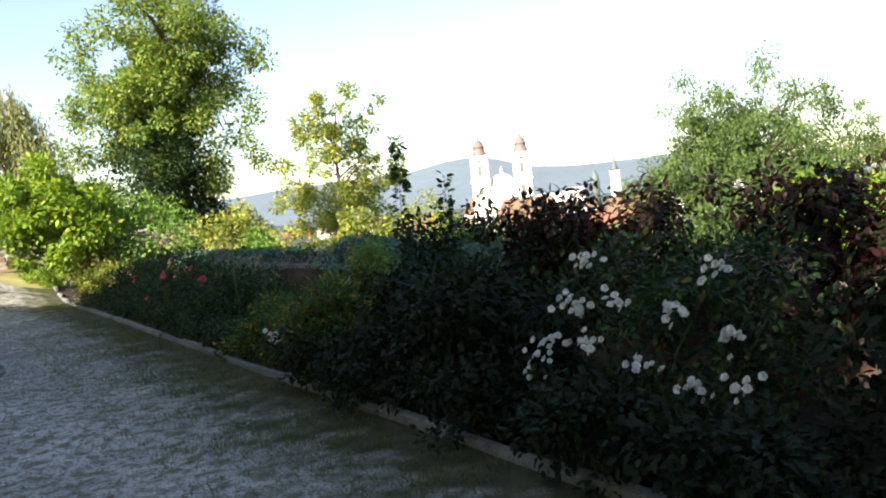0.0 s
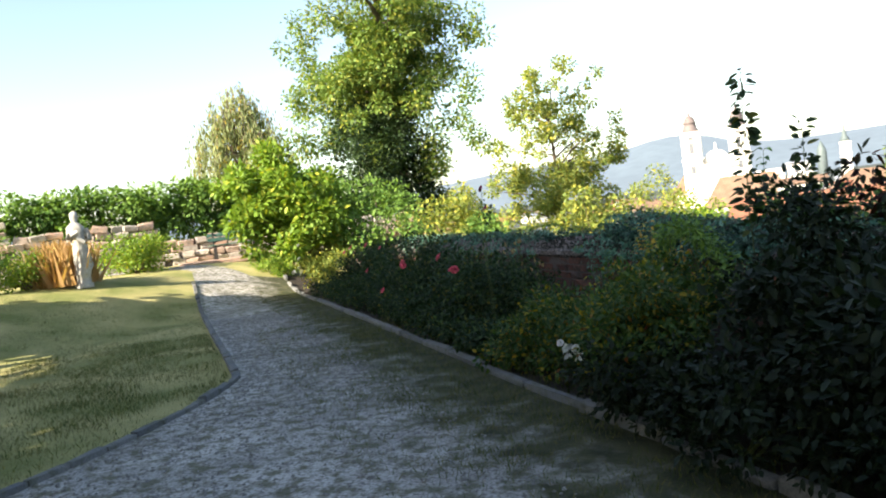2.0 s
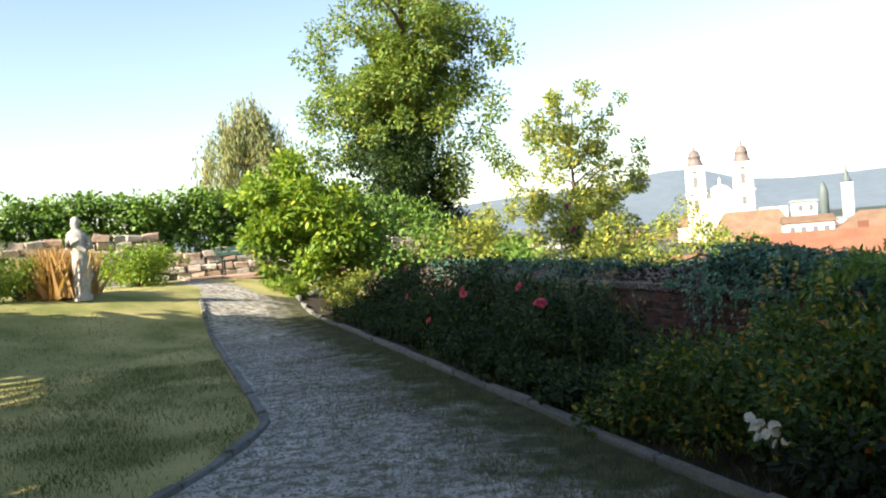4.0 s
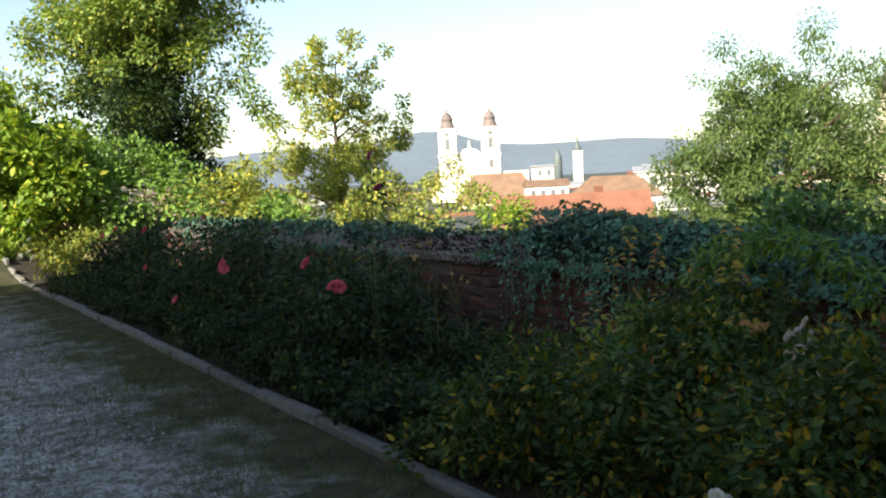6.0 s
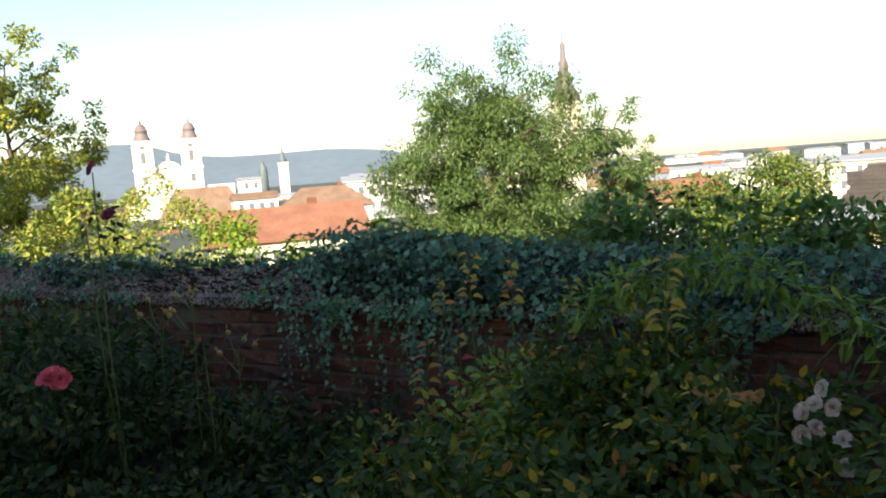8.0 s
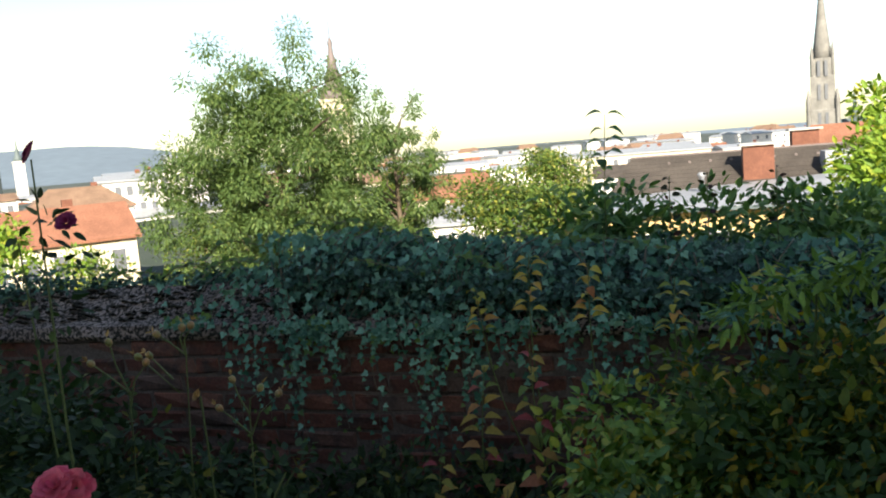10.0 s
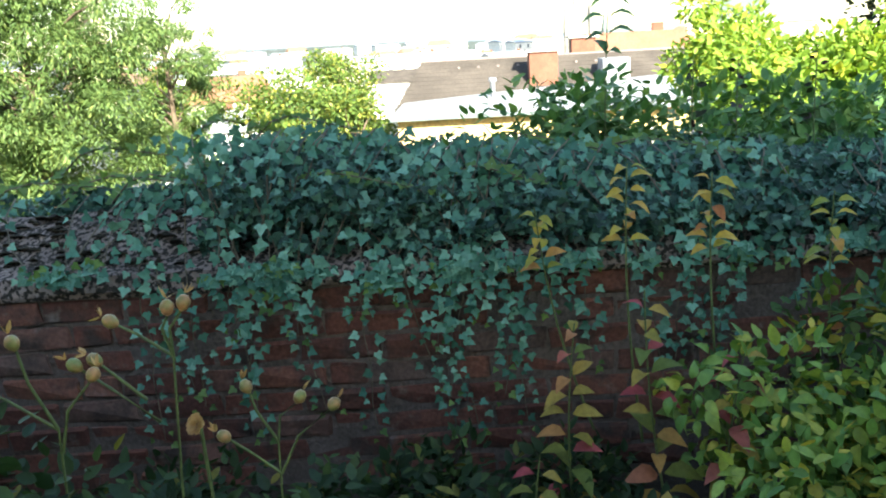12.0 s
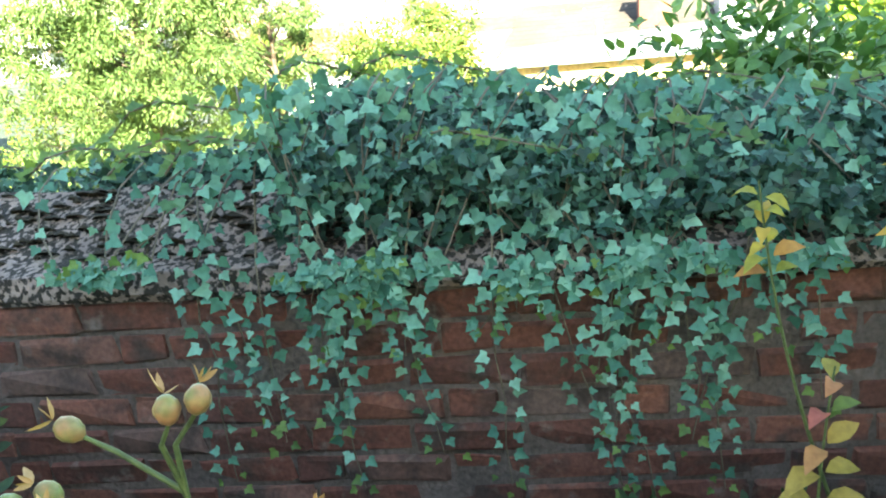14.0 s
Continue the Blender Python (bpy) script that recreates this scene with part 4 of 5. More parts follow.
def hip_stem(s, d, z0, twigs, label):
    b = empty("rose_hip_stem", along(s, d, z0), label, "rose stem")
    v, f = [], []
    for root, tip in twigs:
        root, tip = Vector(root), Vector(tip)
        mid = root.lerp(tip, 0.5) + Vector((0.015, 0.0, 0.015))
        tube_into(v, f, [root, mid, tip], 0.0036, 0.0026, 6)
    mesh_ob("stem", v, f, M_STEM, b, shade=True)
    for root, tip in twigs[1:]:
        hip = lathe("rose_hip", [(0.003, -0.003), (0.010, 0.003), (0.0138, 0.012), (0.0132, 0.020), (0.008, 0.028), (0.003, 0.030)], M_HIP, b, 10)
        way = (Vector(tip) - Vector(root)).normalized()
        hip.matrix_basis = Matrix.Translation(tip) @ way.to_track_quat("Z", "Y").to_matrix().to_4x4()
        t = Vector(tip) + way * 0.034
        leaves("sepal", b, M_DRYGRASS, [t] * 4, [way + Vector(unit(1)[0]) * 0.9 for _ in range(4)], unit(4), [0.03, 0.022, 0.026, 0.02], T_LONG)
    return b


hip_stem(0.04, -1.22, 0.05, [((0, 0, 0.0), (-0.045, 0, 0.99)), ((-0.045, 0, 0.99), (0.055, 0, 1.06)), ((-0.045, 0, 0.99), (-0.05, 0.01, 1.08)), ((-0.045, 0, 0.98), (-0.075, 0.0, 1.085)), ((0.02, 0, 0.9), (0.10, 0, 0.98)), ((0, 0, 0.85), (0.13, 0.02, 0.98))], "bare rose stem with green and orange hips")
hip_stem(0.25, -1.25, 0.06, [((0, 0, 0.0), (-0.02, 0, 0.85)), ((-0.02, 0, 0.85), (0.02, 0.02, 1.03)), ((-0.02, 0, 0.85), (0.12, 0, 0.95)), ((-0.02, 0, 0.8), (-0.1, 0, 0.95))], "bare rose stem with green and orange hips")
hip_stem(-0.16, -1.1, 0.0, [((0, 0, 0.0), (0.0, 0, 0.78)), ((0, 0, 0.78), (0.05, 0, 0.90)), ((0, 0, 0.78), (-0.05, 0, 0.87)), ((0, 0, 0.7), (-0.12, 0, 0.85)), ((0, 0, 0.7), (0.1, 0.02, 0.80))], "branching rose stem with faded hips")
b, cl = bush("spent_rose_bush", 0.0, -1.0, 0.45, 0.3, 0.72, M_ROSE, 420, 0.05, T_OVAL, "thin spent rose bush with few leaves", 14, 0.14, stems=12)

b = empty("dead_bloom", along(-0.03, -1.2, 0.0), "withered pale brown rose bloom on a bare stem", "rose")
limbs("stem", b, M_STEM, [(0, 0, 0)], [(0, 0, 0.88)], 0.004, 0.004, 0.02)
flower("flower", b, (0, 0.02, 0.89), 0.020, M_DRYGRASS, 22)

# lawn and path edge grass
def scatter_grass(name, spots, n, size, mat, label):
    c = []
    while len(c) < n:
        s0, s1, d0, d1 = spots[int(rng.integers(len(spots)))]
        s, d = rng.uniform(s0, s1), rng.uniform(d0, d1)
        if d0 < -4.2 and d > lawn_edge(s) - 0.08:
            continue
        p = P(s, d)
        if noise.noise(Vector((p.x * 1.4, p.y * 1.4, 2))) < rng.uniform(-0.5, 0.35):
            continue
        c.append((p.x, p.y, ground_z(p.x, p.y)))
    c = np.array(c)
    tips = np.stack([rng.normal(size=n) * 0.5, rng.normal(size=n) * 0.5, np.ones(n)], 1)
    return tagged(leaves(name, None, mat, c, tips, unit(n), size * rng.uniform(0.5, 1.4, n), T_BLADE), label, "grass", kind="stuff")


scatter_grass("verge_grass", [(-11, 13, -3.2, -2.2), (-11, 5, -3.9, -2.3), (-10, -2, -6, -2.4)], 26000, 0.06, M_GRASS, "short dry grass along the path's edge")
scatter_grass("lawn_grass", [(-2.5, 11, -9, -4.3), (-1, 6, -7.5, -4.4)], 30000, 0.05, M_GRASS, "short mown lawn grass")
scatter_grass("path_weeds", [(-10, 12, -4.2, -2.9), (-10, 4, -3.5, -2.8), (-10, -2, -7, -3)], 22000, 0.035, M_GRASS, "short weeds growing through the gravel")
scatter_grass("bed_weeds", [(-6, 4, -2.1, -1.0)], 5000, 0.10, M_GRASS, "weeds on the soil of the bed")
# loose gravel
verts, faces = [], []
for _ in range(9000):
    s = rng.uniform(-9.5, 8)
    lo = max(-9.0, lawn_edge(s) + 0.1)
    d = rng.uniform(lo, -3.0)
    p = P(s, d)
    r = rng.uniform(0.008, 0.022)
    z = ground_z(p.x, p.y) + 0.014
    b0 = len(verts)
    a0 = rng.uniform(0, 6.3)
    for q in range(4):
        a = a0 + q * math.pi / 2
        verts.append((p.x + r * math.cos(a) * rng.uniform(0.7, 1.2), p.y + r * math.sin(a) * rng.uniform(0.7, 1.2), z))
    verts.append((p.x, p.y, z + r * 0.8))
    faces += [(b0 + q, b0 + (q + 1) % 4, b0 + 4) for q in range(4)]
M_PEBBLE = object_varied("pebble", [(0, (0.20, 0.19, 0.175)), (1, (0.42, 0.405, 0.385))], (0.20, 0.185, 0.16), None)
tagged(mesh_ob("gravel", verts, faces, M_PEBBLE), "loose pale gravel stones on the path", "gravel", kind="stuff")

# ---- the far end of the garden ----
def gz(x, y):
    return ground_z(x, y)


# back wall: rubble with a broken top, between corner points
corners = [(-27.5, 9.5), (-17.8, 19.3), (-15.0, 22.6), (-12.0, 25.6), (-8.5, 28.2)]
for (x0, y0), (x1, y1), top, nm in [(corners[0], corners[1], 1.85, "wall_back"), (corners[1], corners[2], 1.45, "wall_back_middle"), (corners[2], corners[4], 1.0, "wall_back_low")]:
    L = math.hypot(x1 - x0, y1 - y0)
    z0 = 0.75
    yaw = math.degrees(math.atan2(y1 - y0, x1 - x0))
    w = box(nm, (L, 0.4, top - 0.02), (L / 2, 0.2, top / 2), M_MORTAR)
    w.matrix_world = pose(x0, y0, z0, 0, 0, yaw)
    tagged(w, "sunlit pale rubble and brick garden wall with broken top", "wall", kind="structure")
    pm = [stone_mesh("stone", (0.46, 0.10, 0.19), 0.03, M_RUBBLE, 0.018) for _ in range(5)]
    row, k = 0, 0
    while row * 0.205 < top:
        x = 0.1 + 0.2 * (row % 2)
        while x < L - 0.2:
            ob = new("stone", pm[k % 5])
            ob.parent = w
            wd = rng.uniform(0.75, 1.05)
            ob.matrix_basis = pose(x + 0.23, -0.01 + rng.normal() * 0.02, 0.1 + row * 0.205 + 0.1 * noise.noise(Vector((x, 0, row))) * (row * 0.205 > top - 0.3), 0, rng.normal() * 3, rng.normal() * 3) @ Matrix.Diagonal((wd, 1, 1, 1))
            x += 0.47 * wd + 0.02
            k += 1
        row += 1
hedge = empty("hedge", pose(-15.6, 23.4, 0.8), "long clipped green hedge above the back wall", "hedge")
c = []
for _ in range(640):
    k = rng.uniform(-1.3, 0.75)
    px, py = k * 6.0, k * 5.6
    c.append((px - 0.5 + rng.normal() * 0.25, py + 0.6 + rng.normal() * 0.25, rng.uniform(0.85, 2.75) + 0.12 * noise.noise(Vector((k * 6, 0, 0))), rng.uniform(0.28, 0.42)))
foliage("foliage", hedge, M_HEDGE, c, 56000, 0.16, T_RHOMB, 0.3)
limbs("stem", hedge, M_BARK, [(q[0], q[1], 0) for q in c[:30]], [q[:3] for q in c[:30]], 0.03, 0.01)

# statue on a low plinth
def statue(x, y, z):
    prof = [(0.25, 0.0), (0.25, 0.10), (0.20, 0.12), (0.20, 0.30), (0.23, 0.33), (0.21, 0.36), (0.22, 0.50), (0.19, 0.85), (0.165, 1.08), (0.20, 1.28), (0.215, 1.42), (0.12, 1.50), (0.07, 1.54), (0.095, 1.60), (0.105, 1.68), (0.08, 1.76), (0.02, 1.79)]
    verts, faces = [], []
    k = 18
    for r, zz in prof:
        for i in range(k):
            a = 2 * math.pi * i / k
            fold = 1 + (0.10 * math.sin(5 * a + zz * 4) + 0.06 * math.sin(9 * a - zz * 7) if 0.36 < zz < 1.45 else 0)
            sx = 1.0 if zz < 0.4 else 1.08
            verts.append((r * fold * sx * math.cos(a) + (0.05 * math.sin(zz * 3) if zz > 0.4 else 0), r * fold * 0.82 * math.sin(a), zz))
    for j in range(len(prof) - 1):
        for i in range(k):
            a, b0 = j * k + i, j * k + (i + 1) % k
            faces.append((a, b0, b0 + k, a + k))
    faces.append(tuple(range(len(verts) - k, len(verts))))
    # folded arms
    tube_into(verts, faces, [Vector((0.22, 0, 1.36)), Vector((0.30, -0.05, 1.12)), Vector((0.14, -0.22, 1.05)), Vector((-0.02, -0.24, 1.16))], 0.07, 0.05, 8)
    tube_into(verts, faces, [Vector((-0.20, 0, 1.36)), Vector((-0.27, -0.06, 1.15)), Vector((-0.10, -0.24, 1.22)), Vector((0.03, -0.22, 1.3))], 0.07, 0.05, 8)
    ob = mesh_ob("statue", verts, faces, M_STATUE, shade=True)
    ob.matrix_world = pose(x, y, z, 0, 0, 35) @ Matrix.Diagonal((0.82, 0.82, 1.02, 1))
    return tagged(ob, "weathered pale stone garden statue of a robed figure", "statue")


statue(-13.04, 16.76, gz(-13.04, 16.76))

# bench on a low stone step
bx, by = -12.75, 23.3
step = box("stone_step", (3.4, 1.5, 0.14), (0, 0, 0.02), M_RUBBLE, bevel=0.02)
step.matrix_world = pose(bx + 0.1, by - 0.2, gz(bx, by) - 0.02, 0, 0, 40)
tagged(step, "low pale stone platform in front of the bench", "step", kind="structure")
bench = empty("bench", pose(bx, by, gz(bx, by) + 0.07, 0, 0, 40), "green-painted wooden garden bench on iron legs", "bench")
for i in range(3):
    box("seat_slat", (1.6, 0.10, 0.035), (0, -0.12 + 0.12 * i, 0.44), M_GREENPAINT, bench, 0.006)
for z in (0.62, 0.76):
    box("back_slat", (1.6, 0.03, 0.11), (0, 0.22 + (z - 0.6) * 0.2, z), M_GREENPAINT, bench, 0.006)
for x in (-0.62, 0.62):
    box("leg", (0.05, 0.05, 0.44), (x, -0.13, 0.22), M_BENCHLEG, bench, 0.006)
    box("back_post", (0.05, 0.05, 0.84), (x, 0.24, 0.42), M_BENCHLEG, bench, 0.006)

# bushes of the far garden
def far_bush(name, x, y, r, h, mat, n, leaf, label, template=T_RHOMB, z=None):
    b = empty(name, pose(x, y, gz(x, y) if z is None else z), label, "shrub")
    cl = ellipsoid_clumps(r, r, 0.1, h, int(18 + r * 14), 0.3 + 0.08 * r, 0.4)
    limbs("stem", b, M_BARK, [(0, 0, 0)], [q[:3] for q in cl[:12]], 0.03, 0.008)
    foliage("foliage", b, mat, cl, n, leaf, template, 0.2)
    return b


far_bush("round_shrub", -14.1, 20.1, 1.15, 1.05, M_HAZEL, 5000, 0.09, "low bright yellow-green shrub beside the statue")
far_bush("flowering_shrub", -15.3, 15.2, 1.3, 1.25, M_HEDGE, 5000, 0.09, "green border shrub with small white flowers")
far_bush("flowering_shrub", -17.8, 13.2, 1.4, 1.35, M_HEDGE, 5000, 0.09, "green border shrub with small white flowers")
far_bush("flowering_shrub", -14.3, 16.3, 0.7, 0.8, M_HAZEL, 2600, 0.08, "low bright shrub beside the statue")
g = empty("ornamental_grass", pose(-13.7, 16.9, gz(-13.7, 16.9)), "tuft of dry orange ornamental grass by the statue", "grass")
n = 900
leaves("blade", g, M_DRYGRASS, np.stack([rng.normal(size=n) * 0.25, rng.normal(size=n) * 0.25, np.zeros(n)], 1), np.stack([rng.normal(size=n) * 0.3, rng.normal(size=n) * 0.3, np.ones(n)], 1), unit(n), rng.uniform(0.6, 1.25, n), T_BLADE)
far_bush("hazel_bush", -8.5, 19.2, 1.95, 3.25, M_HAZEL, 13000, 0.14, "large bright green hazel bush in full sun", T_OVAL, 0.5)
far_bush("hazel_bush", -6.7, 19.7, 1.45, 2.6, M_HEDGE, 5000, 0.10, "rounded green bush in sun beside the hazel", T_OVAL, 0.3)
far_bush("dark_conifer", -27.0, 13.0, 2.2, 2.6, M_DARK, 5000, 0.14, "dark evergreen shrub behind the back wall")

# ---- trees beyond the wall ----
t, cl = tree("tall_tree", -9.75, 31.6, -2.5, 16.6, 4.6, 3.0, 2.9, M_TREETALL, 150, 60000, 0.15, T_RHOMB, "tall tree with ivy-clad trunk and loose crown", 0.72, 0.42, hollow=0.15)
c = [(rng.normal() * 0.8, rng.normal() * 0.8, z, 0.75) for z in np.linspace(3.2, 8.6, 24)]
foliage("ivy_clad", t, M_TREEDARK, c, 10000, 0.15, T_RHOMB, 0.5, label="dark ivy round the trunk")
# the lower crown's shade is put into its dark leaf colour
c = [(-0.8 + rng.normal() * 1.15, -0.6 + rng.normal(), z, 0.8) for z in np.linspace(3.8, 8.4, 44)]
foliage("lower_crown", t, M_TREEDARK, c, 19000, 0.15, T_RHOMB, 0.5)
c = [(x + rng.normal() * 0.35, rng.normal() * 0.4, z + rng.normal() * 0.4, 0.5) for x, z in [(-3.6, 11.3), (-3.2, 12.4), (-3.4, 10.4), (-4.1, 9.4), (-3.6, 8.6), (-4.0, 7.6), (3.3, 11.4), (3.7, 10.6), (3.2, 9.2), (3.5, 7.2), (-2.9, 8.0), (2.9, 12.4)] for _ in range(5)]
foliage("outer_crown", t, M_TREETALL, c, 6500, 0.16, T_RHOMB, 0.4)
tree("light_tree", -4.9, 44.0, -6.0, 15.6, 3.6, 4.1, 3.6, M_ASH, 150, 21000, 0.20, T_RHOMB, "slender tree with thin yellow-green foliage", 0.5, 0.2, hollow=0.3)


def weeping_tree(x, y, z0, height, r, label):
    """A birch: a leaning trunk, limbs to a dome and curtains of hanging strands."""
    t = empty("weeping_tree", pose(x, y, z0), label, "tree")
    v, f = [], []
    tube_into(v, f, [Vector((0.15 * math.sin(4 * k), 0.1 * k, height * 0.85 * k)) for k in (0, 0.25, 0.5, 0.75, 1)], 0.22, 0.05, 8)
    mesh_ob("trunk", v, f, M_BARK, t, shade=True)
    heads, c, tips, sv, sf = [], [], [], [], []
    for _ in range(170):
        a, k = rng.uniform(0, 2 * math.pi), rng.random() ** 0.6
        rr = r * k * rng.uniform(0.85, 1.1)
        top = height * (1 - 0.36 * k * k) - rng.uniform(0, 1.8)
        p = Vector((rr * math.cos(a), rr * math.sin(a), top))
        heads.append(p)
        drop = rng.uniform(1.4, 4.2) * (0.55 + 0.45 * k)
        drift = Vector((math.cos(a), math.sin(a), 0)) * rng.uniform(0.0, 0.5)
        end = p + drift + Vector((0, 0, -drop))
        tube_into(sv, sf, [p, p.lerp(end, 0.5) + drift * 0.25, end], 0.015, 0.004, 4)
        for j in range(int(drop * 24)):
            q = p.lerp(end, rng.random()) + Vector(rng.normal(size=3) * 0.16)
            c.append(q)
            tips.append(Vector((rng.normal() * 0.35, rng.normal() * 0.35, -1.0)))
    limbs("limb", t, M_BARK, [(0, 0.05, height * q) for q in (0.35, 0.5, 0.62, 0.74)], heads[:44], 0.06, 0.012)
    mesh_ob("strand", sv, sf, M_BARK, t)
    leaves("crown", t, M_WILLOW, c, tips, unit(len(c)), rng.uniform(0.16, 0.34, len(c)), T_LONG)
    return t


weeping_tree(-22.0, 41.1, 0.0, 10.2, 2.9, "weeping birch with hanging pale foliage")
t, cl = tree("feathery_tree", 18.6, 45.3, -12.0, 20.8, 4.0, 7.0, 6.4, M_LARCH, 420, 105000, 0.26, T_NEEDLE, "broad feathery green tree below the wall", 0.85, 0.4, droop=0.7, hollow=0.35)
t, cl = tree("feathery_tree", 26.0, 44.8, -12.0, 18.2, 5.0, 4.2, 3.6, M_LARCH, 110, 26000, 0.26, T_NEEDLE, "smaller feathery tree beside the broad one", 0.6, 0.3, droop=0.7, hollow=0.4)
for x, y, top, r, mm, nn, lab in [(42.6, 47.0, 1.9, 2.6, M_TREE, 9000, "dense rounded green tree among the houses"), (30.0, 39.6, 0.1, 4.4, M_TREE, 22000, "wide rounded tree crown below the wall"), (25, 56, -2.0, 4.2, M_TREE, 9000, "wide green tree crown below the wall"), (21, 62, -2.2, 3.4, M_TREE, 7000, "wide green tree crown below the wall"), (11.5, 52, -3.0, 3.2, M_TREE, 7000, "wide green tree crown below the wall"), (34, 82, -1.6, 3.6, M_TREE, 6000, "wide green tree among the roofs"), (38, 60, 0.8, 2.2, M_TREE, 5000, "rounded tree among the roofs"), (31.5, 36.5, -1.2, 2.4, M_TREE, 7000, "rounded tree below the wall")]:
    tree("round_tree", x, y, -12.5, top + 12.5, top + 12.5 - 2.6 * r, r, r, mm, 34, nn, 0.26, T_RHOMB, lab, 0.42 * r, 0.25, hollow=0.5)
# shrubs on the slope outside the wall
for s, d, r, top, mm, nm, lab in [(20, 14, 2.8, 2.6, M_ASH, "slope_shrub", "sunlit yellow-green shrubs on the slope"), (12.0, 9.0, 2.0, 1.2, M_ASH, "slope_shrub", "sunlit yellow-green shrubs on the slope"), (17, 4, 2.2, 2.7, M_ASH, "slope_shrub", "sunlit yellow-green shrubs on the slope"), (15.5, 8.5, 2.4, 2.3, M_ASH, "slope_shrub", "sunlit yellow-green shrubs on the slope"), (21, 6, 2.6, 3.0, M_ASH, "slope_shrub", "sunlit yellow-green shrubs on the slope"), (14, 12, 2.2, 1.7, M_HAZEL, "slope_shrub", "sunlit green shrubs on the slope"),
                                  (11.5, 3, 1.6, 1.2, M_HEDGE, "slope_shrub", "green shrubs behind the wall"), (24, 12, 3.0, 3.0, M_ASH, "slope_shrub", "sunlit yellow-green shrubs on the slope"),
                                  (8, 8, 2.4, -0.2, M_LARCH, "slope_shrub", "green shrubs on the slope below the wall"), (4, 10, 2.6, -0.8, M_LARCH, "slope_shrub", "green shrubs on the slope below the wall"), (1.5, 6, 1.8, -0.1, M_LARCH, "slope_shrub", "green shrubs on the slope below the wall"), (-1, 12, 2.6, -2.2, M_LARCH, "slope_shrub", "green shrubs on the slope below the wall"), (2.6, 4.0, 1.5, 0.35, M_LARCH, "slope_shrub", "green shrubs on the slope below the wall"), (4.2, 5.0, 1.7, 0.3, M_LARCH, "slope_shrub", "green shrubs on the slope below the wall"), (0.2, 8.5, 1.8, -1.2, M_LARCH, "slope_shrub", "green shrubs on the slope below the wall"), (6, 17, 3.0, -2.2, M_LARCH, "slope_shrub", "green shrubs on the slope below the wall")]:
    p = P(s, d)
    z = gz(p.x, p.y)
    far_bush(nm, p.x, p.y, r, top - z, mm, int(3500 * r), 0.14, lab, T_RHOMB, z)
# shrubs just behind the wall
for s, d, r, top, mm, n, leaf, lab in [(-1.35, 1.5, 0.5, 1.27, M_IVYBUSH, 7000, 0.072, "green bush rising behind the wall"), (-1.9, 1.6, 0.55, 1.42, M_IVYBUSH, 9000, 0.072, "green bush rising behind the wall"), (-2.6, 1.6, 0.7, 1.27, M_IVYBUSH, 10000, 0.072, "green bush rising behind the wall"), (-3.5, 1.6, 0.8, 1.33, M_IVYBUSH, 9000, 0.072, "green bush rising behind the wall"),
                                       (-5.2, 1.6, 0.9, 1.35, M_DARK, 3600, 0.08, "dark green bush rising behind the wall")]:
    p = P(s, d)
    z = gz(p.x, p.y)
    far_bush("wall_shrub", p.x, p.y, r, top - z, mm, n, leaf, lab, T_OVAL, z)
for x, y, r, top in [(11.5, 12.0, 1.9, 2.15), (13.8, 9.8, 2.1, 2.0), (9.6, 9.4, 1.5, 1.2)]:
    z = gz(x, y)
    far_bush("sunlit_tree", x, y, r, top - z, M_HAZEL, 14000, 0.13, "sunlit yellow-green treetop beyond the wall", T_OVAL, z)
z = gz(7.3, 10.0)
tree("sunlit_tree", 7.3, 10.0, z, 1.45 - z, 0.2 - z, 1.7, 1.4, M_HAZEL, 80, 17000, 0.10, T_OVAL, "sunlit yellow-green treetop close beyond the wall", 0.42, 0.12, hollow=0.3)
tree("dark_tree", 18.8, 8.0, -8.0, 13.0, 6.5, 2.6, 2.6, M_DARK, 60, 14000, 0.2, T_RHOMB, "dark leafy tree beyond the wall", 0.7, 0.2)
for s in (-1.75, -1.95, -2.3):
    wand("seed_shoot", s, 0.9, 0.5, (0.05, 0, 0.95), M_STEM, M_CREEPER, 24, 0.06, T_OVAL, "thin dark shoot with small reddish leaves", upto=0.4)

# unseen trees behind the walker, placed and thinned to cast the dappled shade
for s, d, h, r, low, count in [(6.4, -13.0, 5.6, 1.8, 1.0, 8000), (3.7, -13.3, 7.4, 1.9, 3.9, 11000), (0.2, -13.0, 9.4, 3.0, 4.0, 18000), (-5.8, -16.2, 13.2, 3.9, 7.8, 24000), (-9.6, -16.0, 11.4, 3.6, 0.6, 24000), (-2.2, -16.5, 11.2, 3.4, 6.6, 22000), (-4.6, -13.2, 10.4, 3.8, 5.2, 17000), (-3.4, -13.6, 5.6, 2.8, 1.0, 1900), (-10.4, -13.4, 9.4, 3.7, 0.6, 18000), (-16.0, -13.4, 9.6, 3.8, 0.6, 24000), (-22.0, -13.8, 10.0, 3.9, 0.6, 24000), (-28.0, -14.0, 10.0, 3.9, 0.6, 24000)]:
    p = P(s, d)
    tree("shade_tree", p.x, p.y, gz(p.x, p.y) - 0.1, h, low, r, r, M_DARK, 120, count, 0.38, T_RHOMB, "large dense unseen tree added to shade the garden", min(1.0, 0.42 * r), 0.3, hollow=0.2)

# ---- the town ----
TOWN = -13.0


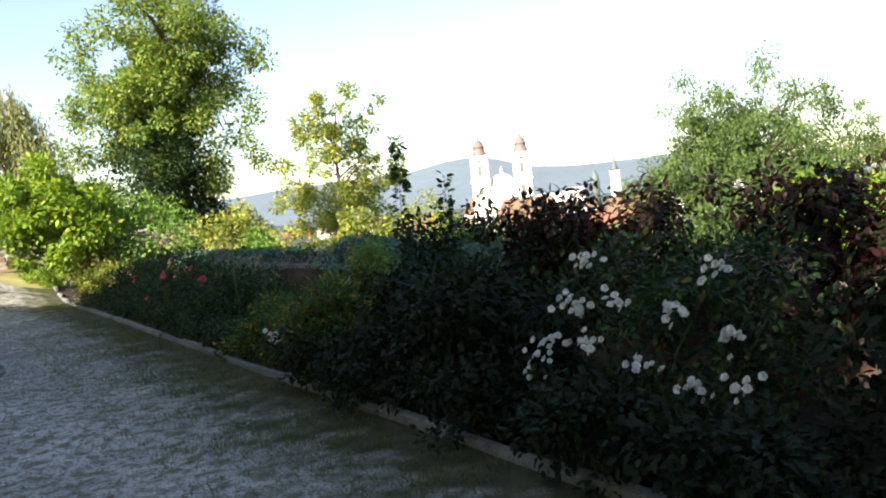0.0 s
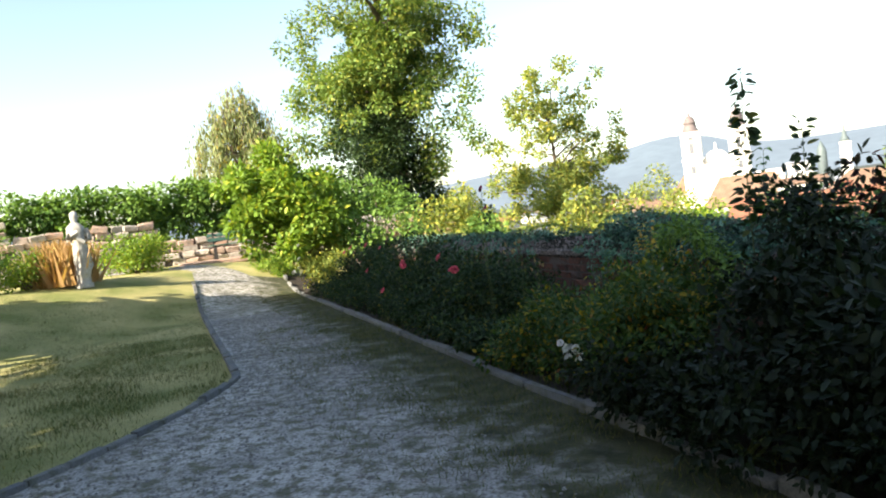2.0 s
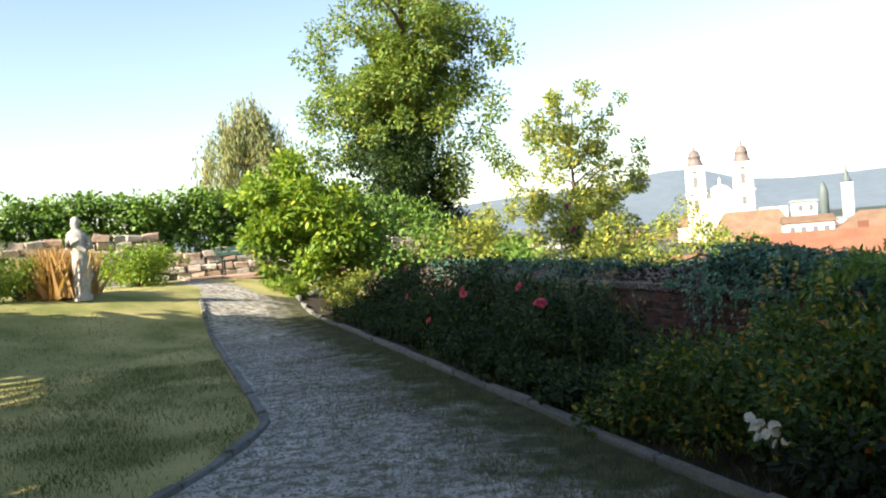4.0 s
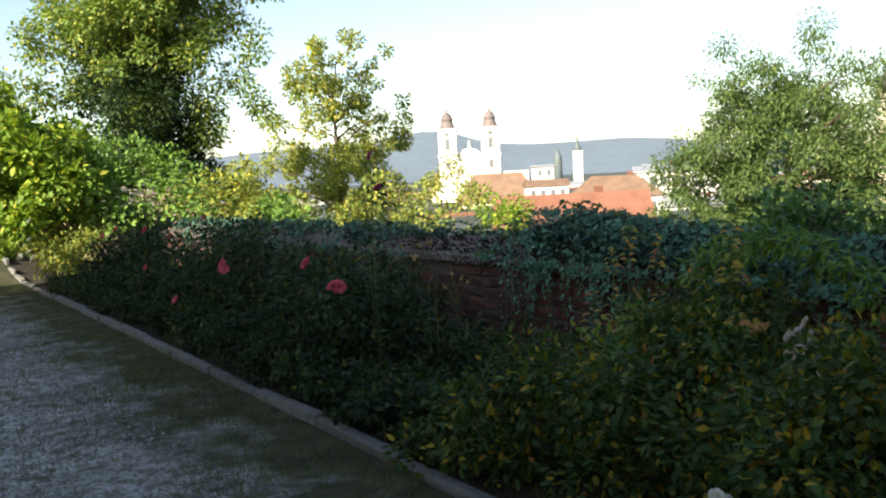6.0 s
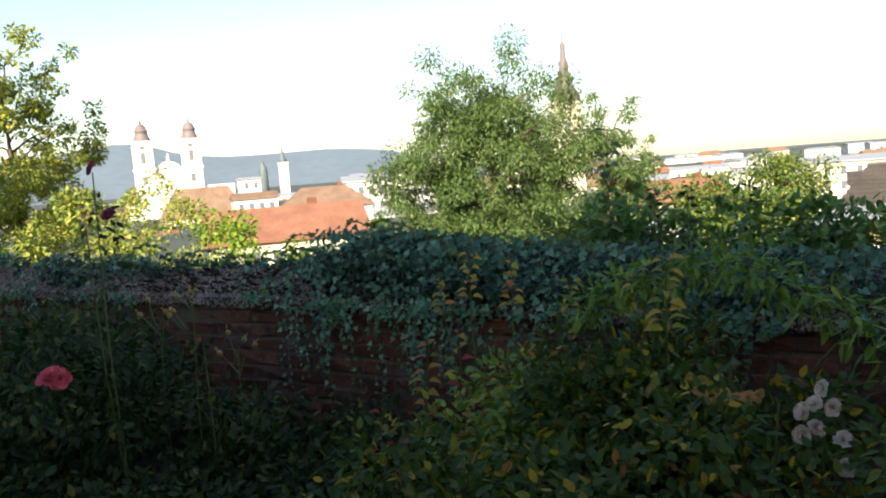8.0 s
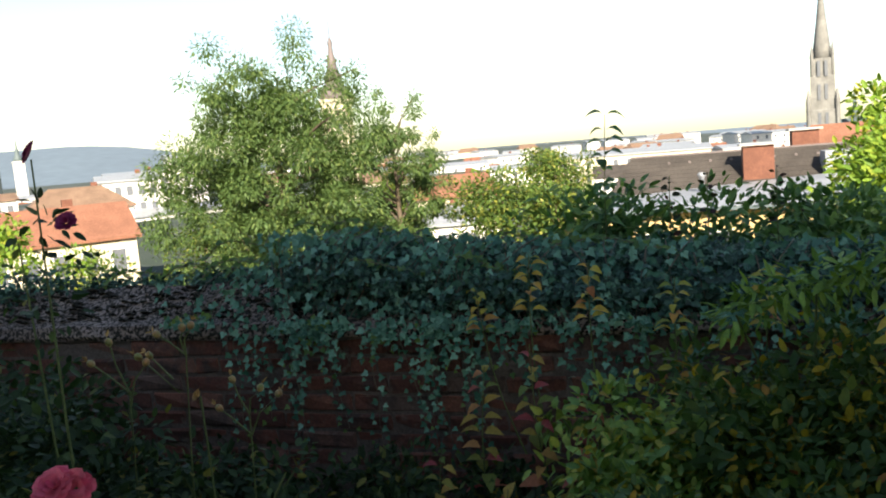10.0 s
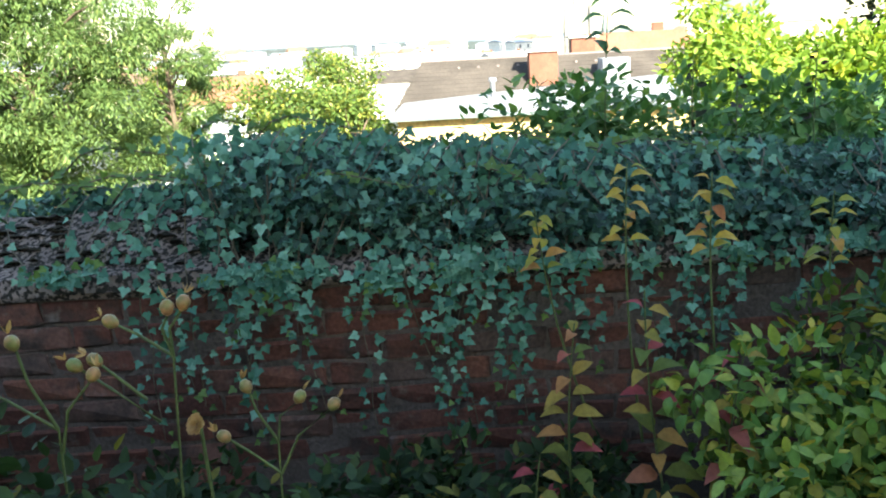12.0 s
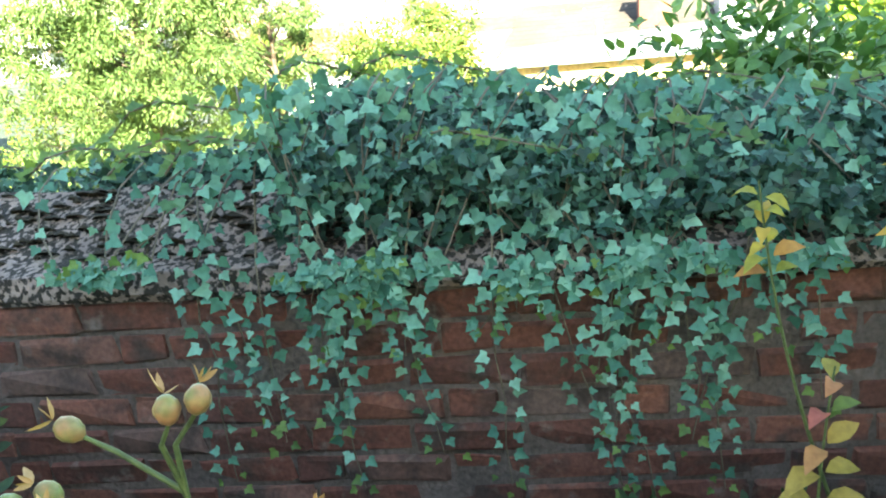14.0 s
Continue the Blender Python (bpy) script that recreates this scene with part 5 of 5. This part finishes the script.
def windows(parent, w, y, z0, z1, nxx, nzz, ww, hh, face=-1, mat=None, x0=0.0):
    """Rows of windows, each a pane in a frame, on the wall plane y."""
    for i in range(nxx):
        for j in range(nzz):
            x = x0 - w / 2 + w * (i + 0.5) / nxx
            z = z0 + (z1 - z0) * (j + 0.5) / nzz
            fr = box("window", (ww + 0.24, 0.10, hh + 0.24), (x, y + face * 0.03, z), M_WALLWHITE, parent)
            box("pane", (ww, 0.06, hh), (x, y + face * 0.09, z), M_GLASS, fr)


def gable_roof(name, w, d, z0, h, mat, parent, over=0.5, hip=0.0):
    """A pitched roof with its ridge along x; hip: how far the ridge ends are drawn in."""
    a, b = w / 2 + over, d / 2 + over
    v = [(-a, -b, z0), (a, -b, z0), (a, b, z0), (-a, b, z0), (-a + hip, 0, z0 + h), (a - hip, 0, z0 + h)]
    t = 0.25
    v += [(x, y, z - t) for x, y, z in v[:4]]
    f = [(0, 1, 5, 4), (2, 3, 4, 5), (1, 2, 5), (3, 0, 4), (0, 6, 7, 1), (1, 7, 8, 2), (2, 8, 9, 3), (3, 9, 6, 0), (9, 8, 7, 6)]
    return mesh_ob(name, v, f, mat, parent)


def house(x, y, yaw, w, d, top, ridge, wall_mat, roof_mat, label, hip=0.0, nw=5, nz=3, category="house", chimney=True, z0=TOWN):
    h = empty("house", pose(x, y, z0, 0, 0, yaw), label, category)
    H = top - z0
    box("wall", (w, d, H), (0, 0, H / 2), wall_mat, h)
    roof = gable_roof("roof", w, d, H, ridge, roof_mat, h, 0.4, hip)
    windows(h, w * 0.94, -d / 2, H - nz * 3.1, H - 0.4, nw, nz, 1.0, 1.6)
    if chimney:
        box("chimney", (0.8, 0.8, 1.6), (w * 0.2, d * 0.12, H + ridge * 0.9), M_CHIMNEY, h)
    return h


# the twin-towered church
ch = empty("church", pose(18.2, 250, TOWN, 0, 0, -6), "white twin-towered baroque church with dark onion domes", "church")
for x in (-6.6, 6.6):
    box("tower", (5.6, 5.6, 29.6), (x, 0, 14.8), M_WALLWHITE, ch)
    for z in (21.4, 29.3):
        box("cornice", (6.3, 6.3, 0.6), (x, 0, z), M_WALLWHITE, ch)
    for z, hh in ((24.8, 3.0), (27.8, 0.8), (18.4, 2.2)):
        fr = box("window", (1.7, 0.3, hh + 0.4), (x, -2.85, z), M_WALLCREAM, ch)
        box("pane", (1.2, 0.2, hh), (x, -3.0, z), M_GLASS, fr)
    lathe("dome", [(2.7, 29.6), (2.45, 29.9), (2.25, 30.3), (1.85, 31.4), (1.7, 32.2), (1.9, 32.35), (1.9, 32.6), (1.65, 32.9), (1.4, 33.7), (0.85, 34.4), (0.3, 34.6), (0.36, 34.9), (0.08, 36.0)], M_DOME, ch, 12, at=(x, 0))
box("nave", (8.0, 6.0, 19.5), (0, 0.4, 9.75), M_WALLWHITE, ch)
v, f = [], []
outline = [(-5, 19.5), (-4.6, 20.4), (-3.6, 21.0), (-2.8, 22.4), (-1.6, 23.2), (0, 23.6), (1.6, 23.2), (2.8, 22.4), (3.6, 21.0), (4.6, 20.4), (5, 19.5)]
for yy in (-0.5, 0.7):
    v += [(x, yy, z) for x, z in outline]
k = len(outline)
f = [tuple(range(k)), tuple(range(k, 2 * k))[::-1]] + [(i, i + 1, k + i + 1, k + i)[::-1] for i in range(k - 1)]
mesh_ob("gable", v, f, M_WALLWHITE, ch)
for x, z in ((-4.4, 21), (0, 23.6), (4.4, 21)):
    lathe("finial", [(0.35, z - 0.3), (0.5, z + 0.3), (0.3, z + 0.7), (0.45, z + 1.2), (0.1, z + 2.2)], M_WALLWHITE, ch, 8, at=(x, 0))
box("side_wing", (8.0, 8.0, 15.8), (14.0, 3, 7.9), M_WALLWHITE, ch)
box("side_aisle", (6, 12, 12), (-10, 8, 6), M_WALLCREAM, ch)
gable_roof("side_roof", 12, 6, 12.0, 5.0, M_TILEOLD, ch).matrix_basis = pose(-10, 8, 0, 0, 0, 90)
# long orange roof before the church
house(20.5, 196, -4, 19, 12, -4.5, 6.6, M_WALLCREAM, M_TILEOLD, "long house with a faded orange tiled roof", 4.0, 7, 2)
house(29.0, 178, -4, 9, 8, -1.0, 1.2, M_WALLWHITE, M_TILEOLD, "white block house before the church", 0, 4, 2, chimney=False)
w = house(37.5, 231, 0, 5.5, 6, 3.6, 0.4, M_WALLWHITE, M_TIN, "white tower-like building with a flat top", 0, 2, 3, chimney=False)
house(13.5, 77, -8, 13.5, 9, -3.0, 2.6, M_WALLCREAM, M_TILE, "house with a large red tiled roof below the wall", 0.0, 6, 2)
house(30.0, 124, -10, 13, 10, -2.2, 2.9, M_WALLWHITE, M_TILEOLD, "white house with a brown hipped roof", 3.5, 6, 2)
house(46.0, 150, -15, 10, 9, 1.0, 1.0, M_WALLWHITE, M_TIN, "tall white modern house block", 0, 5, 3)
house(62.0, 190, -15, 14, 12, 2.0, 0.6, M_WALLWHITE, M_TIN, "white block of flats far off", 0, 5, 2)
house(70.0, 182, -15, 8, 8, 5.0, 0.6, M_WALLWHITE, M_TIN, "white tall block far off", 0, 3, 3)
# small cupola church far off
cu = empty("far_church", pose(101, 475, TOWN), "small far white church with a pointed cupola", "church")
lathe("tower", [(2.4, 0), (2.4, 26), (2.7, 26.2), (2.7, 27)], M_WALLWHITE, cu, square=True)
lathe("cupola", [(2.5, 27), (2.3, 28.5), (1.2, 30.5), (1.1, 32), (0.5, 34), (0.1, 40)], M_COPPER, cu, 10)
lathe("side_cupola", [(2.6, 0), (2.6, 23), (2.0, 25), (0.3, 29)], M_COPPER, cu, 10, at=(-12, 0))
# slender spire behind the feathery tree
sp = empty("baroque_church", pose(79.2, 131.6, TOWN, 0, 0, -30), "pale baroque church tower with a slender dark spire", "church")
lathe("tower", [(2.7, 0), (2.7, 24.6), (3.1, 25.0), (3.1, 25.4)], M_WALLCREAM, sp, square=True)
for z in (14, 20.5):
    fr = box("window", (1.5, 0.3, 2.8), (0, -2.75, z), M_WALLWHITE, sp)
    box("pane", (1.0, 0.2, 2.3), (0, -2.9, z), M_GLASS, fr)
lathe("spire", [(2.9, 25.4), (2.7, 26.6), (1.9, 28.0), (1.5, 28.6), (1.7, 29.4), (1.1, 30.6), (0.8, 31.8), (0.95, 32.6), (0.55, 33.4), (0.4, 35.0), (0.5, 35.8), (0.12, 36.6), (0.06, 39.5)], M_DOME, sp, 10)
# gothic cathedral
cd = empty("cathedral", pose(317.6, 148.4, TOWN, 0, 0, -65) @ Matrix.Diagonal((0.8, 0.8, 1, 1)), "dark gothic cathedral with a tall stone spire", "cathedral")
lathe("tower", [(6.6, 0), (6.2, 18), (5.6, 18.3), (5.4, 31), (5.0, 31.4), (4.8, 38)], M_STONEDARK, cd, square=True)
for sx in (-1, 1):
    for sy in (-1, 1):
        lathe("pinnacle", [(0.8, 24), (0.8, 38.5), (0.9, 39), (0.1, 44)], M_STONEDARK, cd, 6, at=(sx * 4.6, sy * 4.6))
        lathe("buttress", [(1.1, 0), (1.1, 22), (0.2, 26)], M_STONEDARK, cd, 6, at=(sx * 6.4, sy * 6.4))
lathe("spire", [(4.6, 38), (3.6, 44), (2.4, 52), (1.2, 61), (0.3, 70), (0.1, 74)], M_STONEDARK, cd, 8)
for z in (14, 25, 34):
    for x in (-1.6, 1.6):
        box("lancet_window", (1.4, 0.5, 6.0), (x, -5.7 - (0.6 if z < 20 else 0), z), M_GLASS, cd)
lathe("side_spire", [(1.6, 0), (1.6, 14), (1.8, 14.5), (0.9, 18), (0.1, 27)], M_COPPER, cd, 8, at=(14, 4))
gable_roof("nave_roof", 30, 14, 8, 6, M_COPPER, cd).matrix_basis = pose(20, 12, 0)
# theatre with a copper roof
th = empty("theatre", pose(175, 47, TOWN, 0, 0, -75), "cream building with green copper roof and lantern", "building")
box("wall", (46, 30, 14.6), (10, 14, 7.3), M_WALLCREAM, th)
box("cornice", (47, 31, 0.6), (10, 14, 14.4), M_WALLWHITE, th)
box("roof_block", (18, 14, 4.6), (0, 9, 16.9), M_COPPER, th, bevel=0.15)
lathe("lantern", [(1.6, 19.2), (1.6, 21.6), (1.9, 21.8), (1.2, 22.6), (0.3, 23.4), (0.1, 26)], M_COPPER, th, 8, at=(0, 6))
windows(th, 40, -1, 1.5, 13.5, 9, 2, 1.6, 3.2, x0=10)
# long apartment block and houses round it
ab = house(146, 116, -53, 34, 12, -2.4, 1.0, M_WALLCREAM, M_TIN, "long pale apartment block far off", 0, 11, 3, "building")
house(128, 100, -50, 18, 10, -6.0, 2.0, M_WALLWHITE, M_SLATE, "pale grey-roofed building with many windows", 0, 7, 2, "building")
house(57.5, 75.5, -40, 9, 8, -3.4, 2.2, M_WALLCREAM, M_TILE, "house with a red tiled roof among trees", 1.0, 4, 2)
house(47.0, 66.5, -40, 9, 7, -5.2, 1.4, M_WALLWHITE, M_TIN, "white house with a shallow roof", 0, 4, 2)

# near house below the wall: grey shingle roof, white sheet roof, yellow wall
nh = empty("near_house", along(0, 30.3, TOWN), "yellow house with grey shingle roof and white sheet-metal roof", "house")
Z = -TOWN
box("wall", (15.1, 6.4, Z - 1.62), (-6.45, -3.3, (Z - 1.62) / 2), M_WALLYELLOW, nh)
for i in range(5):
    fr = box("window", (1.2, 0.10, 1.7), (-0.9 - 2.7 * i, -0.12, Z - 3.3), M_WALLWHITE, nh)
    box("pane", (0.95, 0.08, 1.45), (-0.9 - 2.7 * i, -0.07, Z - 3.3), M_GLASS, fr)
mesh_ob("sheet_roof", [(1.4, 0.35, Z - 1.48), (-14, 0.35, Z - 1.48), (-14, -6.2, Z - 0.55), (1.0, -6.2, Z - 1.35), (1.4, 0.35, Z - 1.60), (-14, 0.35, Z - 1.60), (-14, -6.2, Z - 0.8), (1.0, -6.2, Z - 1.6)],
        [(0, 3, 2, 1), (0, 1, 5, 4), (3, 0, 4, 7), (2, 3, 7, 6), (4, 5, 6, 7)], M_TIN, nh, "white sheet-metal roof")
box("gutter", (15.4, 0.12, 0.14), (-6.3, 0.42, Z - 1.56), M_COPPER, nh)
box("back_wall", (14.4, 7.0, Z - 1.7), (-6.2, -9.0, (Z - 1.7) / 2), M_WALLWHITE, nh)
mesh_ob("shingle_roof", [(1.5, -5.1, Z - 1.75), (-16, -5.1, Z - 1.75), (-16, -9.1, Z + 0.42), (0.1, -9.1, Z + 0.42), (1.5, -13, Z - 1.75), (-16, -13, Z - 1.75)],
        [(0, 3, 2, 1), (0, 4, 3), (4, 5, 2, 3), (0, 1, 5, 4)], M_SLATE, nh, "weathered grey shingle roof")
box("ridge_cap", (16.1, 0.16, 0.08), (-7.95, -9.1, Z + 0.45), M_DOME, nh)
for i in range(9):
    box("snow_guard", (0.12, 0.06, 0.10), (-1.8 - 1.0 * i, -8.3, Z + 0.06), M_DOME, nh)
# courses of shingles as thin overlapping strips
for j in range(12):
    k = j / 12
    x0 = 1.5 - 1.4 * k - 0.05
    yy, zz = -5.1 - 4.0 * k, Z - 1.75 + 2.17 * k
    box("shingle_course", (x0 + 15.9, 0.36, 0.025), ((x0 - 15.9) / 2, yy - 0.14, zz + 0.095), M_SLATE, nh, turn=Matrix.Rotation(-math.atan2(2.17, 4.0), 4, "X"))
chm = box("chimney", (1.4, 0.9, 2.1), (-5.9, -7.0, Z - 0.35), M_CHIMNEY, nh, 0.02, "red brick chimney")
box("chimney_cap", (1.7, 1.2, 0.10), (-5.9, -7.0, Z + 0.74), M_STATUE, nh)
box("chimney", (1.3, 0.9, 2.0), (-8.6, -11.0, Z + 0.2), M_CHIMNEY, nh, 0.02)
box("chimney_cap", (1.6, 1.2, 0.10), (-8.6, -11.0, Z + 1.25), M_STATUE, nh)
lathe("vent_pipe", [(0.12, Z - 1.4), (0.12, Z - 0.5), (0.2, Z - 0.45), (0.16, Z - 0.3)], M_TIN, nh, 8, at=(-3.2, -4.2))
box("dormer", (1.3, 1.4, 1.1), (-9.4, -6.9, Z - 0.35), M_TIN, nh)
house(55.5, 29.6, -65, 9.5, 8, -1.2, 2.5, M_WALLCREAM, M_TILE, "house with a bright orange tiled roof", 1.5, 4, 2)

# the rest of the town: repeats of a few houses
kinds = [house(-60, 210, 10, 14, 10, -6, 3.2, M_WALLWHITE, M_TILE, "distant white town house with a red roof", 0, 4, 2),
         house(-85, 260, -20, 16, 11, -4, 3.0, M_WALLCREAM, M_TILEOLD, "distant cream town house with a brown roof", 2, 4, 2),
         house(-40, 300, 30, 18, 12, -3, 1.0, M_WALLWHITE, M_TIN, "distant white apartment house", 0, 4, 2)]
for k in kinds:
    tagged(k, group="houses of the town")
for i in range(130):
    a = radians(rng.uniform(-16, 78))
    r = rng.uniform(150, 620)
    x, y = r * math.sin(a), r * math.cos(a)
    if math.hypot(x - 18, y - 250) < 42 or (6 < x / y * 100 < 16 and r < 250) or math.hypot(x - 317, y - 148) < 45 or math.hypot(x - 175, y - 47) < 45 or math.hypot(x - 140, y - 108) < 32 or math.hypot(x - 79, y - 131) < 15:
        continue
    copy_thing(kinds[i % 3], pose(x, y, TOWN - rng.uniform(1.0, 4.5) + (0.006 * (r - 250) if r > 250 else 0), 0, 0, rng.uniform(-40, 40) - math.degrees(a)))

for i in range(60):
    a = radians(rng.uniform(22, 80))
    r = rng.uniform(190, 700)
    x, y = r * math.sin(a), r * math.cos(a)
    if math.hypot(x - 317, y - 148) < 45 or math.hypot(x - 175, y - 47) < 45 or math.hypot(x - 140, y - 108) < 32:
        continue
    copy_thing(kinds[1 + (i % 3 > 0)], pose(x, y, TOWN - rng.uniform(0.5, 3.0) + (0.008 * (r - 250) if r > 250 else 0), 0, 0, rng.uniform(-40, 40) - math.degrees(a)))

# ---- mountains ----
def mountain(name, dist, peaks, base, wob, label):
    v, f = [], []
    rows, colsn = 7, 150
    for j in range(rows):
        for i in range(colsn):
            a = radians(-60 + 190 * i / (colsn - 1))
            h = base + wob * noise.fractal(Vector((a * 6, dist * 0.01, 0)), 0.9, 2.0, 4)
            for pa, ph, pw in peaks:
                h += ph * math.exp(-((math.degrees(a) - pa) / pw) ** 2)
            h = TOWN + 8 + (h - TOWN - 8) * (1 - 1.0 * smooth((math.degrees(a) - 17) / 14))
            k = j / (rows - 1)
            rr = dist * (0.72 + 0.28 * k)
            z = TOWN - 4 + (h - TOWN + 4) * smooth(k) + wob * 0.5 * k * (1 - k) * noise.fractal(Vector((a * 14, k * 3, dist)), 1.0, 2.0, 3)
            v.append((rr * math.sin(a), rr * math.cos(a), z))
    for j in range(rows - 1):
        for i in range(colsn - 1):
            b0 = j * colsn + i
            f.append((b0, b0 + 1, b0 + colsn + 1, b0 + colsn))
    return tagged(mesh_ob(name, v, f, M_MOUNT, shade=True), label, "mountain", kind="structure")


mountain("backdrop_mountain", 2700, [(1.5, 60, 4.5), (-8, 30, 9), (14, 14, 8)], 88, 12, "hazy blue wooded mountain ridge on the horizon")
